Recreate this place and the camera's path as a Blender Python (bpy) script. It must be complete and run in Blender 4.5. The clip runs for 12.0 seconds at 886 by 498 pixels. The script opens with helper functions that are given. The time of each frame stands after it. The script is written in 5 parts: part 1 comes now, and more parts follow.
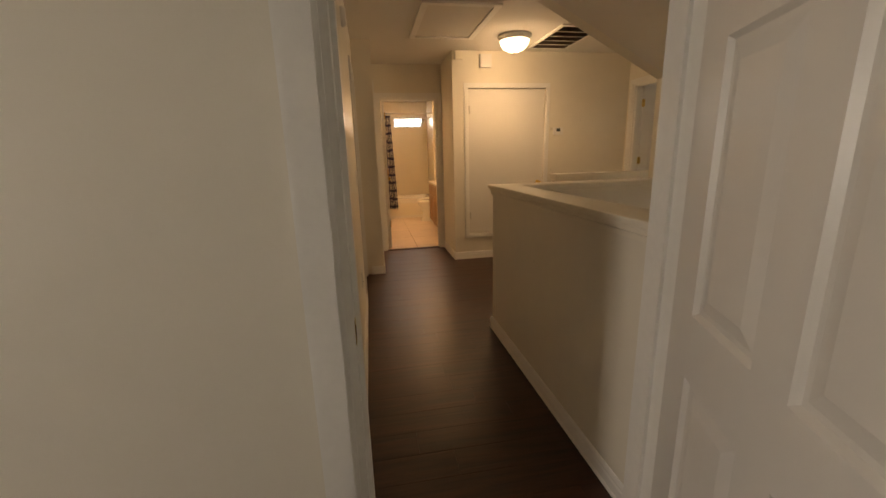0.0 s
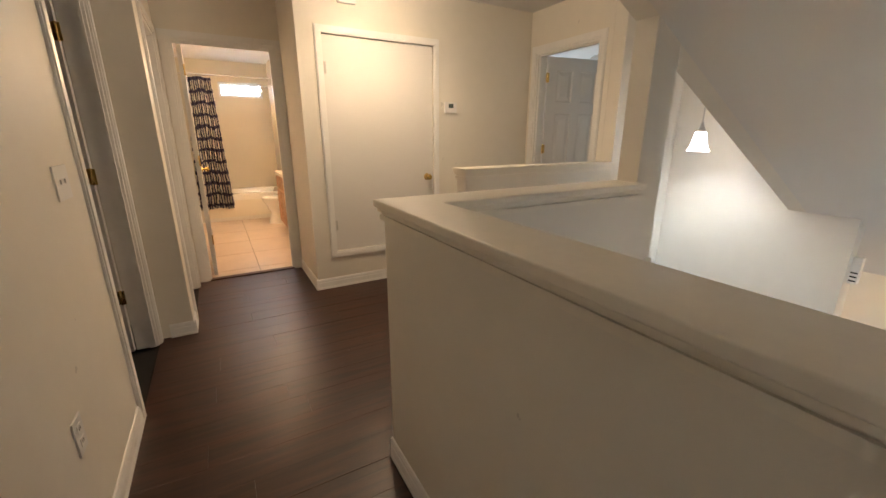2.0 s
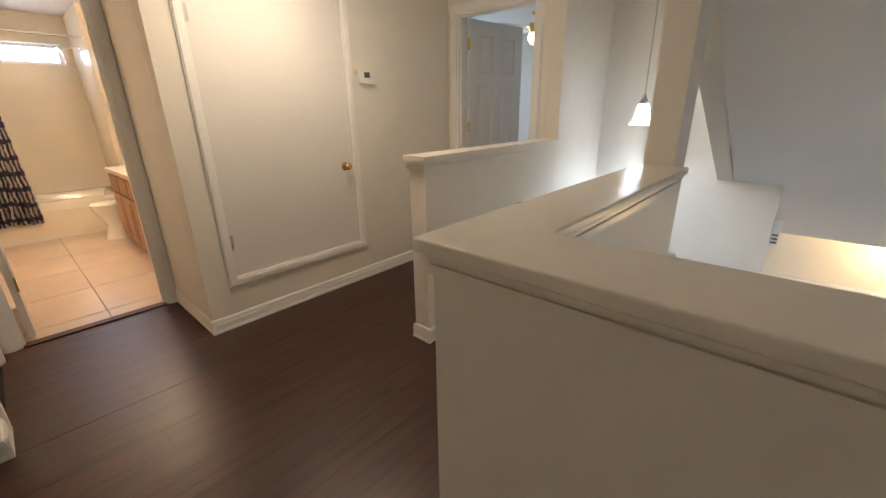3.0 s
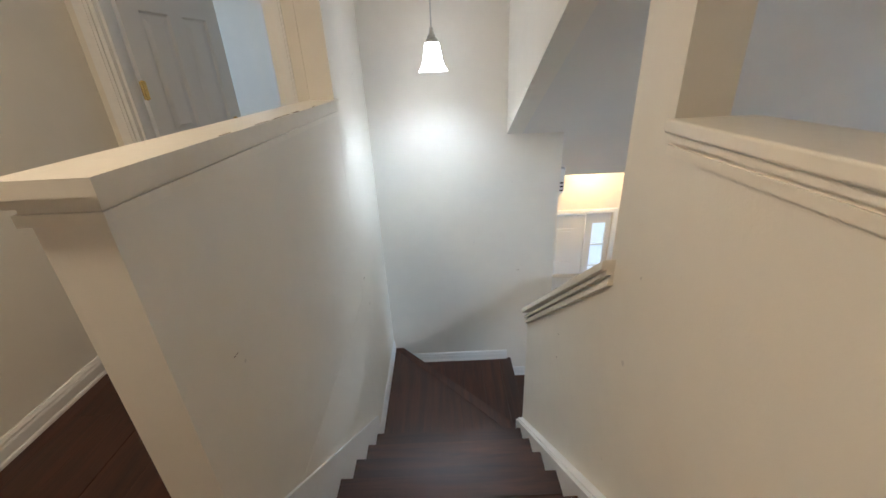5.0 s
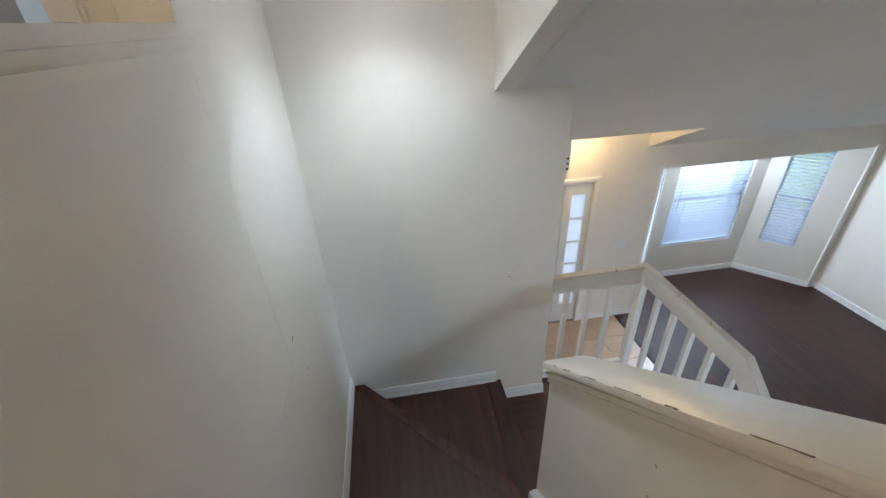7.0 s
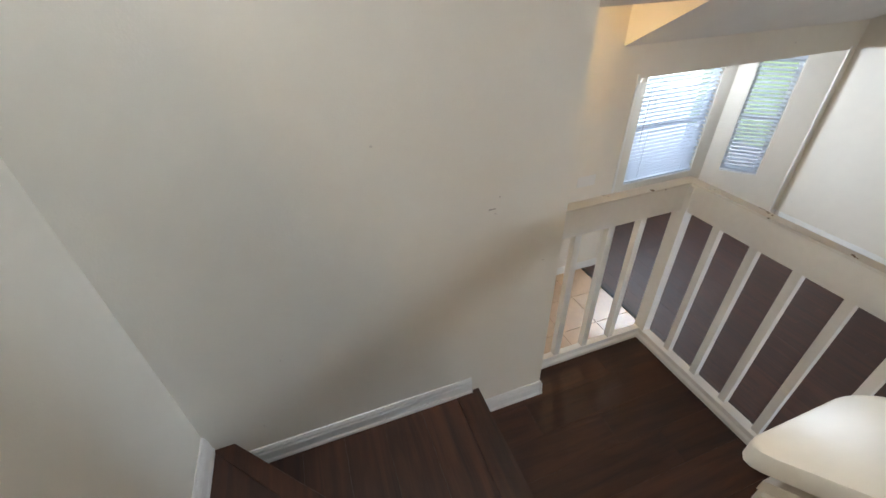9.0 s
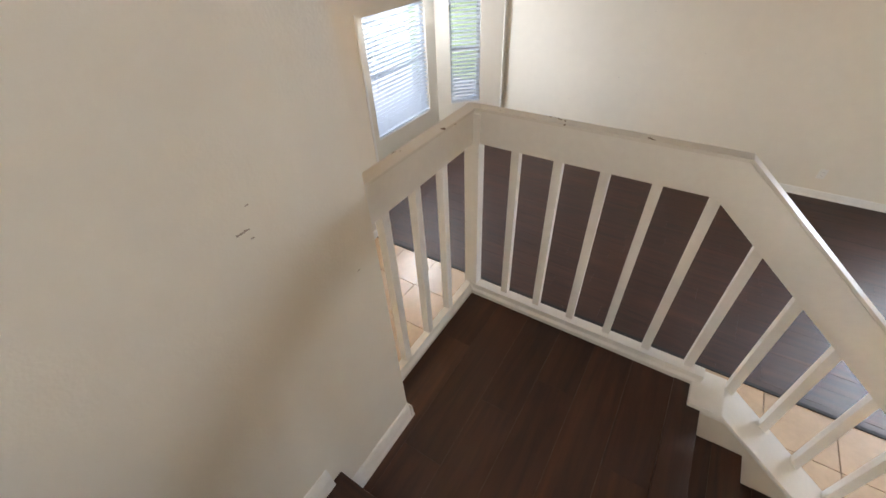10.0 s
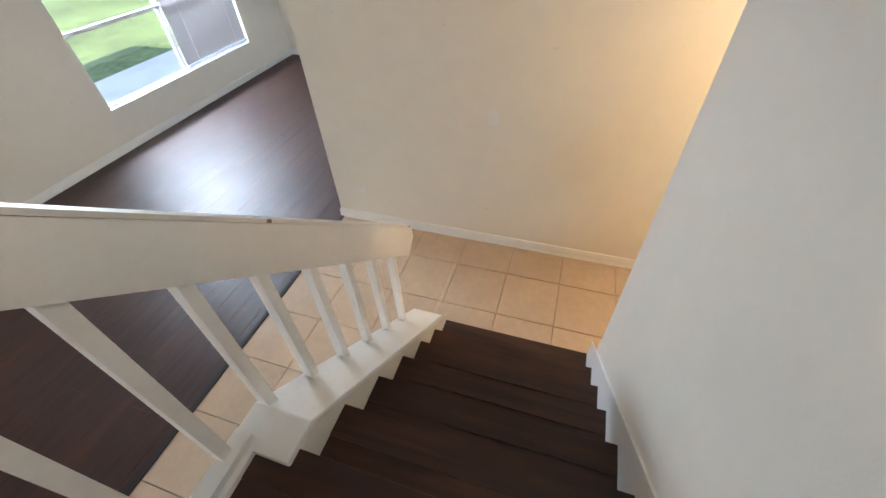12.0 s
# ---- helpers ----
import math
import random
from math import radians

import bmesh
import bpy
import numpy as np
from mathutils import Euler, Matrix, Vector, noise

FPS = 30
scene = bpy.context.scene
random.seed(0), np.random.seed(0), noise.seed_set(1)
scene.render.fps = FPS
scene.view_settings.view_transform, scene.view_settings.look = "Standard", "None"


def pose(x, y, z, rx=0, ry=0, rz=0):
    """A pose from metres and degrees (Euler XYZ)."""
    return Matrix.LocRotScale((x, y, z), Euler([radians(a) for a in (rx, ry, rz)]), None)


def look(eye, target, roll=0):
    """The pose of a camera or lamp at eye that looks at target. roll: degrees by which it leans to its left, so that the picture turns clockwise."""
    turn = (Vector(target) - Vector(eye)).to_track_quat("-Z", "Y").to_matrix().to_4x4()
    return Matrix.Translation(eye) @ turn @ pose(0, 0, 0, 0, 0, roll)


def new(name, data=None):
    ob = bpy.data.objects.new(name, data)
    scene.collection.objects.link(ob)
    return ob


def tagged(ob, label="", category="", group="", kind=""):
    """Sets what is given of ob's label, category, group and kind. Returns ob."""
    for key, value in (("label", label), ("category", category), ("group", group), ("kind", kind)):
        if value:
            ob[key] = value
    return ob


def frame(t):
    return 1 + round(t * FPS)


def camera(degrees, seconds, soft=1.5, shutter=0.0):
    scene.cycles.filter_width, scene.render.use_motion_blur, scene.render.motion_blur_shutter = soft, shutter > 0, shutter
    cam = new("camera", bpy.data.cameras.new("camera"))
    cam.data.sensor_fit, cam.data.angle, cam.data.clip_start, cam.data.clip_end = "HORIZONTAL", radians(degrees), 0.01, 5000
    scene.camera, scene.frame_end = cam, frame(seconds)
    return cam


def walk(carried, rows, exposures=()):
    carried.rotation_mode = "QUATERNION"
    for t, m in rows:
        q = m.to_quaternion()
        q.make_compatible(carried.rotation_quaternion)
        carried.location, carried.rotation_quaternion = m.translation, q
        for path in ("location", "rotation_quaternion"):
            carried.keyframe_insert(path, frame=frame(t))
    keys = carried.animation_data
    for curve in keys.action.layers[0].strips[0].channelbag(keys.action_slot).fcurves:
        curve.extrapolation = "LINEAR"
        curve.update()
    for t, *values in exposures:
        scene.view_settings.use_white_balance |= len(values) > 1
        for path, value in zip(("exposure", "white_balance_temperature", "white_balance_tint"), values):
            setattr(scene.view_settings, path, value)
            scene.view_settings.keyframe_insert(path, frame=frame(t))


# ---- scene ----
cam = camera(96.7, 12.0)
PATH = [
    (0, (0.162, 0.841, 1.317), (0.5, 2.756, 0.85), -1.6),
    (0.5, (0.243, 1.206, 1.334), (0.673, 3.091, 0.822), -1.9),
    (1, (0.371, 1.534, 1.318), (0.978, 3.367, 0.798), -1.2),
    (1.5, (0.419, 1.921, 1.336), (1.181, 3.695, 0.814), -0.6),
    (2, (0.523, 2.273, 1.313), (1.471, 3.944, 0.758), -0.0),
    (2.5, (0.516, 2.678, 1.31), (1.686, 4.191, 0.727), -0.2),
    (3, (0.52, 3.089, 1.311), (1.919, 4.357, 0.652), -1.0),
    (3.5, (0.661, 3.445, 1.297), (2.265, 4.396, 0.574), -2.4),
    (3.7, (0.73, 3.526, 1.262), (2.416, 4.326, 0.545), -3.0),
    (5.5, (1.746, 4.148, 1.204), (3.512, 3.998, 0.278), -1.6),
    (6, (2.015, 4.17, 1.194), (3.723, 3.977, 0.172), -2.2),
    (6.5, (2.174, 4.135, 1.177), (3.886, 3.93, 0.164), -3.0),
    (8.5, (3.059, 4.015, 0.483), (4.743, 3.727, -0.557), -3.1),
    (9, (3.302, 3.951, 0.298), (4.861, 3.439, -0.846), -2.7),
    (9.5, (3.535, 3.855, 0.137), (4.859, 3.063, -1.135), -3.7),
    (10, (3.73, 3.698, 0.06), (4.595, 2.438, -1.229), -3.1),
    (10.5, (3.786, 3.502, -0.087), (4.019, 1.998, -1.385), -2.7),
    (11, (3.873, 3.348, -0.149), (3.475, 1.886, -1.454), -2.3),
    (11.5, (3.79, 3.22, -0.238), (2.854, 2.045, -1.559), -4.6),
    (12, (3.59, 3.08, -0.343), (2.237, 2.59, -1.732), -3.1),
]
walk(cam, [(t, look(eye, target, roll)) for t, eye, target, roll in PATH],
     [(0, 0.75, 9200, 19), (0.5, 1.1, 8000, 16), (1.0, 1.35, 7000, 14), (1.5, 1.5, 6600, 13), (2.5, 1.5, 6000, 12), (3.5, 1.45, 5500, 9), (5.5, 1.4, 5500, 9), (6.5, 1.2, 5500, 9), (8.5, 1.0, 5900, 10), (9.5, 1.35, 6500, 13), (10.5, 1.27, 6800, 15), (11.5, 1.3, 6500, 13), (12, 1.12, 6300, 12)])

# ---- world and light ----
G = -2.70            # ground floor; the upper floor is z = 0
CEIL = 2.47
X_SLOPE, K_SLOPE = 0.93, 0.506


def slope_z(x):
    return CEIL - K_SLOPE * (x - X_SLOPE)


world = bpy.data.worlds.new("sky")
scene.world = world
world.use_nodes = True
wn = world.node_tree
sky = wn.nodes.new("ShaderNodeTexSky")
sky.sky_type = "NISHITA"
sky.sun_disc = False
sky.sun_elevation, sky.sun_rotation = radians(55), radians(8)
wn.links.new(sky.outputs[0], wn.nodes["Background"].inputs[0])
wn.nodes["Background"].inputs[1].default_value = 0.15


def lamp(name, kind, place, power, colour, size=0.1, turn=(0, 0, 0), size_y=None):
    data = bpy.data.lights.new(name, kind)
    data.energy, data.color = power, colour
    if kind == "AREA":
        data.size = size
        if size_y:
            data.shape, data.size_y = "RECTANGLE", size_y
    elif kind == "SUN":
        data.angle = size
    else:
        data.shadow_soft_size = size
    ob = new(name, data)
    ob.location, ob.rotation_euler = place, [radians(a) for a in turn]
    return ob


WARM, AMBER, DAY = (1.0, 0.72, 0.44), (1.0, 0.62, 0.24), (0.84, 0.92, 1.0)
sun = lamp("sun", "SUN", (0, 0, 30), 3.6, (1, 0.96, 0.90), radians(0.6))
sun.rotation_euler = Vector((-math.sin(radians(8)) * math.cos(radians(55)), -math.cos(radians(8)) * math.cos(radians(55)), -math.sin(radians(55)))).to_track_quat("-Z", "Y").to_euler()
lamp("hall_bulb", "POINT", (1.70, 5.03, 2.30), 4.5, WARM, 0.09)
# extra spot at the same ceiling lamp, added to throw more light downwards
down = lamp("hall_bulb_down", "SPOT", (1.70, 5.03, 2.28), 17, WARM, 0.10)
down.data.spot_size, down.data.spot_blend = radians(172), 1.0
lamp("pendant_bulb", "POINT", (3.84, 4.06, 1.27), 10, (0.92, 0.98, 1.0), 0.04)
lamp("bath_bulb", "AREA", (1.22, 7.75, 2.05), 16, (1.0, 0.64, 0.34), 0.5, (0, 65, 0), 0.12)
lamp("entry_bulb", "POINT", (6.0, 2.15, -0.03), 7, AMBER, 0.06)
lamp("lower_hall_bulb", "POINT", (1.6, 4.75, -0.45), 30, WARM, 0.08)
# area lamps added in and near the openings, standing in for daylight
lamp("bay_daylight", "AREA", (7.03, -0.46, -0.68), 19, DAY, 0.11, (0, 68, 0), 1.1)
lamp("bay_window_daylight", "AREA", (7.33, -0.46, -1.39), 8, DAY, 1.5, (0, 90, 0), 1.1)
lamp("south_daylight", "AREA", (-0.60, -2.75, -0.70), 235, (0.74, 0.86, 1.0), 2.6, (84, 0, 0), 0.6)
lamp("east_room_daylight", "AREA", (5.3, 7.58, 1.45), 6, (0.72, 0.82, 1.0), 1.3, (-90, 0, 0), 1.2)
lamp("bath_daylight", "AREA", (1.07, 10.45, 2.05), 15, DAY, 1.0, (-90, 0, 0), 0.6)
# unseen west opening; lamp added there to light the bedroom door
lamp("bedroom_daylight", "AREA", (-2.98, 0.4, 1.4), 16.0, (0.90, 0.95, 1.0), 0.6, (0, -90, 0), 0.5)


# ---- materials ----
def material(name, colour, rough=0.6, metal=0.0, grain=(), bump=(), spread=0.0, emit=0.0):
    """grain: rows of (scale, amount); bump: rows of (scale, distance). spread: variation from piece to piece."""
    m = bpy.data.materials.new(name)
    m.use_nodes = True
    nt = m.node_tree
    b = nt.nodes["Principled BSDF"]
    b.inputs["Base Color"].default_value = (*colour, 1)
    b.inputs["Roughness"].default_value = rough
    b.inputs["Metallic"].default_value = metal
    if emit:
        b.inputs["Emission Color"].default_value = (*colour, 1)
        b.inputs["Emission Strength"].default_value = emit
    coord = nt.nodes.new("ShaderNodeNewGeometry").outputs["Position"]
    last = None
    for scale, amount in grain:
        n = nt.nodes.new("ShaderNodeTexNoise")
        n.inputs["Scale"].default_value, n.inputs["Detail"].default_value = scale, 5
        nt.links.new(coord, n.inputs["Vector"])
        r = nt.nodes.new("ShaderNodeMapRange")
        r.inputs[1].default_value, r.inputs[2].default_value = 0.3, 0.7
        r.inputs[3].default_value, r.inputs[4].default_value = 1 - amount, 1 + amount
        nt.links.new(n.outputs[0], r.inputs[0])
        if last is None:
            last = r.outputs[0]
        else:
            k = nt.nodes.new("ShaderNodeMath")
            k.operation = "MULTIPLY"
            nt.links.new(last, k.inputs[0]), nt.links.new(r.outputs[0], k.inputs[1])
            last = k.outputs[0]
    if spread:
        o = nt.nodes.new("ShaderNodeObjectInfo")
        r = nt.nodes.new("ShaderNodeMapRange")
        r.inputs[3].default_value, r.inputs[4].default_value = 1 - spread, 1 + spread
        nt.links.new(o.outputs["Random"], r.inputs[0])
        if last is None:
            last = r.outputs[0]
        else:
            k = nt.nodes.new("ShaderNodeMath")
            k.operation = "MULTIPLY"
            nt.links.new(last, k.inputs[0]), nt.links.new(r.outputs[0], k.inputs[1])
            last = k.outputs[0]
    if last is not None:
        mix = nt.nodes.new("ShaderNodeVectorMath")
        mix.operation = "SCALE"
        mix.inputs[0].default_value = colour
        nt.links.new(last, mix.inputs["Scale"])
        nt.links.new(mix.outputs[0], b.inputs["Base Color"])
    prev = None
    for scale, dist in bump:
        n = nt.nodes.new("ShaderNodeTexNoise")
        n.inputs["Scale"].default_value, n.inputs["Detail"].default_value = scale, 3
        nt.links.new(coord, n.inputs["Vector"])
        u = nt.nodes.new("ShaderNodeBump")
        u.inputs["Distance"].default_value = dist
        u.inputs["Strength"].default_value = 0.6
        nt.links.new(n.outputs[0], u.inputs["Height"])
        if prev:
            nt.links.new(prev, u.inputs["Normal"])
        prev = u.outputs[0]
    if prev:
        nt.links.new(prev, b.inputs["Normal"])
    return m


def wood_material(name, dark, light, along, rough, spread=0.22):
    """Plank wood: streaks along one axis (0 x, 1 y), each plank its own tone."""
    m = bpy.data.materials.new(name)
    m.use_nodes = True
    nt = m.node_tree
    b = nt.nodes["Principled BSDF"]
    geo = nt.nodes.new("ShaderNodeNewGeometry")
    info = nt.nodes.new("ShaderNodeObjectInfo")
    mp = nt.nodes.new("ShaderNodeMapping")
    mp.inputs["Scale"].default_value = (1.6, 22, 8) if along == 0 else (22, 1.6, 8)
    nt.links.new(geo.outputs["Position"], mp.inputs["Vector"])
    shift = nt.nodes.new("ShaderNodeVectorMath")
    shift.operation = "ADD"
    jump = nt.nodes.new("ShaderNodeMath")
    jump.operation = "MULTIPLY"
    jump.inputs[1].default_value = 37.0
    nt.links.new(info.outputs["Random"], jump.inputs[0])
    comb = nt.nodes.new("ShaderNodeCombineXYZ")
    for i in range(3):
        nt.links.new(jump.outputs[0], comb.inputs[i])
    nt.links.new(mp.outputs[0], shift.inputs[0]), nt.links.new(comb.outputs[0], shift.inputs[1])
    n = nt.nodes.new("ShaderNodeTexNoise")
    n.inputs["Scale"].default_value, n.inputs["Detail"].default_value, n.inputs["Roughness"].default_value = 1.0, 8, 0.62
    n.inputs["Distortion"].default_value = 0.6
    nt.links.new(shift.outputs[0], n.inputs["Vector"])
    ramp = nt.nodes.new("ShaderNodeValToRGB")
    ramp.color_ramp.elements[0].position, ramp.color_ramp.elements[1].position = 0.32, 0.72
    ramp.color_ramp.elements[0].color, ramp.color_ramp.elements[1].color = (*dark, 1), (*light, 1)
    nt.links.new(n.outputs[0], ramp.inputs[0])
    r = nt.nodes.new("ShaderNodeMapRange")
    r.inputs[3].default_value, r.inputs[4].default_value = 1 - spread, 1 + spread
    nt.links.new(info.outputs["Random"], r.inputs[0])
    sc = nt.nodes.new("ShaderNodeVectorMath")
    sc.operation = "SCALE"
    nt.links.new(ramp.outputs[0], sc.inputs[0]), nt.links.new(r.outputs[0], sc.inputs["Scale"])
    nt.links.new(sc.outputs[0], b.inputs["Base Color"])
    rr = nt.nodes.new("ShaderNodeMapRange")
    rr.inputs[3].default_value, rr.inputs[4].default_value = rough - 0.06, rough + 0.1
    nt.links.new(n.outputs[0], rr.inputs[0]), nt.links.new(rr.outputs[0], b.inputs["Roughness"])
    u = nt.nodes.new("ShaderNodeBump")
    u.inputs["Distance"].default_value, u.inputs["Strength"].default_value = 0.003, 0.5
    nt.links.new(n.outputs[0], u.inputs["Height"]), nt.links.new(u.outputs[0], b.inputs["Normal"])
    return m


PAINT = material("wall_paint", (0.82, 0.778, 0.69), 0.52, grain=((1.3, 0.02), (9, 0.012)), bump=((160, 0.0006), (28, 0.0008)))
CEILING = material("ceiling_paint", (0.78, 0.76, 0.72), 0.85, grain=((2.0, 0.02),), bump=((120, 0.0012), (30, 0.001)))


def speckled(m, scale, low, high, colour):
    """Lays sparse marks of another colour over a material, where a noise passes a limit."""
    nt = m.node_tree
    b = nt.nodes["Principled BSDF"]
    src = b.inputs["Base Color"].links[0].from_socket
    n = nt.nodes.new("ShaderNodeTexNoise")
    n.inputs["Scale"].default_value, n.inputs["Detail"].default_value = scale, 4
    g = nt.nodes.new("ShaderNodeNewGeometry")
    nt.links.new(g.outputs["Position"], n.inputs["Vector"])
    r = nt.nodes.new("ShaderNodeMapRange")
    r.inputs[1].default_value, r.inputs[2].default_value = low, high
    nt.links.new(n.outputs[0], r.inputs[0])
    mix = nt.nodes.new("ShaderNodeMix")
    mix.data_type = "RGBA"
    nt.links.new(r.outputs[0], mix.inputs[0]), nt.links.new(src, mix.inputs[6])
    mix.inputs[7].default_value = (*colour, 1)
    nt.links.new(mix.outputs[2], b.inputs["Base Color"])


speckled(PAINT, 13, 0.745, 0.765, (0.66, 0.62, 0.56))
WORN = material("worn_rail_paint", (0.80, 0.78, 0.74), 0.4, grain=((5, 0.02),))
speckled(WORN, 20, 0.66, 0.69, (0.16, 0.10, 0.06))
TRIM = material("trim_paint", (0.87, 0.86, 0.83), 0.32, grain=((5, 0.02), (40, 0.015)), bump=((60, 0.0004),))
CAP = material("cap_paint", (0.84, 0.79, 0.69), 0.3, grain=((4, 0.03), (35, 0.02)), bump=((45, 0.0006),))
SCUFF = material("scuffed_paint", (0.42, 0.36, 0.30), 0.8, grain=((90, 0.2),))
BAREWOOD = material("bare_wood", (0.20, 0.13, 0.08), 0.8, grain=((120, 0.3),))
DOORP = material("door_paint", (0.76, 0.74, 0.71), 0.3, grain=((3, 0.015),), bump=((150, 0.0004),))
WOOD = wood_material("dark_plank_upstairs", (0.020, 0.0070, 0.0040), (0.074, 0.0260, 0.0145), 0, 0.36, 0.07)
WOODL = wood_material("dark_plank_living", (0.021, 0.0085, 0.006), (0.064, 0.024, 0.015), 0, 0.50, 0.12)
WOODY = wood_material("dark_plank_stair", (0.022, 0.0072, 0.0032), (0.076, 0.026, 0.0115), 1, 0.46)
WOODX = wood_material("dark_plank_winder", (0.022, 0.0072, 0.0032), (0.076, 0.026, 0.0115), 0, 0.46)
TILE = material("tan_tile", (0.56, 0.43, 0.31), 0.28, grain=((4, 0.06), (22, 0.05)), bump=((30, 0.0006),), spread=0.05)
GROUT = material("grout", (0.30, 0.24, 0.19), 0.9, grain=((30, 0.15),))
BATHTILE = material("bath_tile", (0.58, 0.46, 0.36), 0.3, grain=((4, 0.06), (22, 0.04)), spread=0.05)
BRASS = material("brass", (0.72, 0.50, 0.18), 0.25, 1.0, grain=((60, 0.1),))
STEEL = material("brushed_nickel", (0.55, 0.53, 0.50), 0.3, 1.0, grain=((80, 0.1),))
CHROME = material("chrome", (0.8, 0.8, 0.8), 0.08, 1.0)
WHITE = material("white_plastic", (0.82, 0.81, 0.78), 0.35)
DARK = material("dark_gap", (0.02, 0.02, 0.02), 0.8)
SHADE = material("frosted_shade", (1.0, 0.98, 0.95), 0.4, emit=5.0)
BOWL = material("glowing_glass_bowl", (1.0, 0.84, 0.62), 0.3, emit=3.0)
CERAMIC = material("white_ceramic", (0.85, 0.84, 0.80), 0.08)
TUB = material("tub_surround", (0.82, 0.76, 0.64), 0.2, grain=((3, 0.02),))
BLIND = material("blind_slat", (0.80, 0.83, 0.87), 0.45)
nt = BLIND.node_tree
tl, ms = nt.nodes.new("ShaderNodeBsdfTranslucent"), nt.nodes.new("ShaderNodeMixShader")
tl.inputs[0].default_value, ms.inputs[0].default_value = (0.78, 0.86, 0.97, 1), 0.32
nt.links.new(nt.nodes["Principled BSDF"].outputs[0], ms.inputs[1]), nt.links.new(tl.outputs[0], ms.inputs[2])
nt.links.new(ms.outputs[0], nt.nodes["Material Output"].inputs[0])
VINYL = material("vinyl_frame", (0.80, 0.82, 0.84), 0.35)
OAK = material("oak_cabinet", (0.32, 0.16, 0.07), 0.4, grain=((14, 0.2), (60, 0.15)), bump=((60, 0.0005),))
COUNTER = material("counter", (0.62, 0.56, 0.48), 0.3, grain=((60, 0.1),))
GRASS = material("lawn", (0.20, 0.27, 0.10), 0.9, grain=((0.6, 0.3), (8, 0.3)))


def glass_material():
    m = bpy.data.materials.new("window_glass")
    m.use_nodes = True
    b = m.node_tree.nodes["Principled BSDF"]
    b.inputs["Base Color"].default_value = (0.95, 0.98, 1, 1)
    b.inputs["Roughness"].default_value = 0.02
    b.inputs["Transmission Weight"].default_value = 1.0
    b.inputs["IOR"].default_value = 1.45
    return m


GLASS = glass_material()


# ---- builders ----
def box(bm, x0, x1, y0, y1, z0, z1):
    v = [bm.verts.new(p) for p in ((x0, y0, z0), (x1, y0, z0), (x1, y1, z0), (x0, y1, z0), (x0, y0, z1), (x1, y0, z1), (x1, y1, z1), (x0, y1, z1))]
    for f in ((3, 2, 1, 0), (4, 5, 6, 7), (0, 1, 5, 4), (1, 2, 6, 5), (2, 3, 7, 6), (3, 0, 4, 7)):
        bm.faces.new([v[i] for i in f])
    return v


def prism(bm, pts, axis, a, b):
    """A polygon of two coordinates swept along an axis from a to b."""
    def at(p, d):
        q = list(p)
        q.insert(axis, d)
        return q
    lo = [bm.verts.new(at(p, a)) for p in pts]
    hi = [bm.verts.new(at(p, b)) for p in pts]
    n = len(pts)
    bm.faces.new(lo), bm.faces.new(hi[::-1])
    for i in range(n):
        bm.faces.new((lo[i], hi[i], hi[(i + 1) % n], lo[(i + 1) % n]))
    bmesh.ops.recalc_face_normals(bm, faces=bm.faces)


def lathe(bm, profile, place=(0, 0, 0), seg=24):
    """Turns rows of (radius, height) round the z axis."""
    rings = []
    for r, z in profile:
        rings.append([bm.verts.new((place[0] + r * math.cos(2 * math.pi * i / seg), place[1] + r * math.sin(2 * math.pi * i / seg), place[2] + z)) for i in range(seg)])
    for a, b in zip(rings, rings[1:]):
        for i in range(seg):
            bm.faces.new((a[i], a[(i + 1) % seg], b[(i + 1) % seg], b[i]))
    bm.faces.new(rings[0][::-1]), bm.faces.new(rings[-1])
    bmesh.ops.recalc_face_normals(bm, faces=bm.faces)


def bevel(bm, w, seg=2):
    bmesh.ops.bevel(bm, geom=[e for e in bm.edges if e.calc_face_angle(0) > 0.5], offset=w, segments=seg, profile=0.6, affect="EDGES", clamp_overlap=True)


def part(name, bm, mat, parent=None, label="", smooth=False, kind=""):
    me = bpy.data.meshes.new(name)
    bm.normal_update()
    bm.to_mesh(me)
    bm.free()
    me.materials.append(mat)
    if smooth:
        me.polygons.foreach_set("use_smooth", [True] * len(me.polygons))
        me.set_sharp_from_angle(angle=radians(38))
    ob = new(name, me)
    if parent:
        ob.parent = parent
        ob.matrix_parent_inverse = parent.matrix_basis.inverted()
    return tagged(ob, label, kind=kind)


def thing(name, place, label, category, group="", kind=""):
    ob = new(name)
    ob.empty_display_size = 0.1
    ob.matrix_basis = Matrix.Translation(place)
    return tagged(ob, label, category, group, kind)


def boxes(name, rows, mat, parent=None, label="", edge=0.0, kind=""):
    bm = bmesh.new()
    for r in rows:
        box(bm, *r)
    if edge:
        bevel(bm, edge)
    return part(name, bm, mat, parent, label, smooth=edge > 0, kind=kind)


def structure(name, rows, mat, label="", edge=0.0, category="wall"):
    ob = boxes(name, rows, mat, None, label, edge, "structure")
    return tagged(ob, category=category)


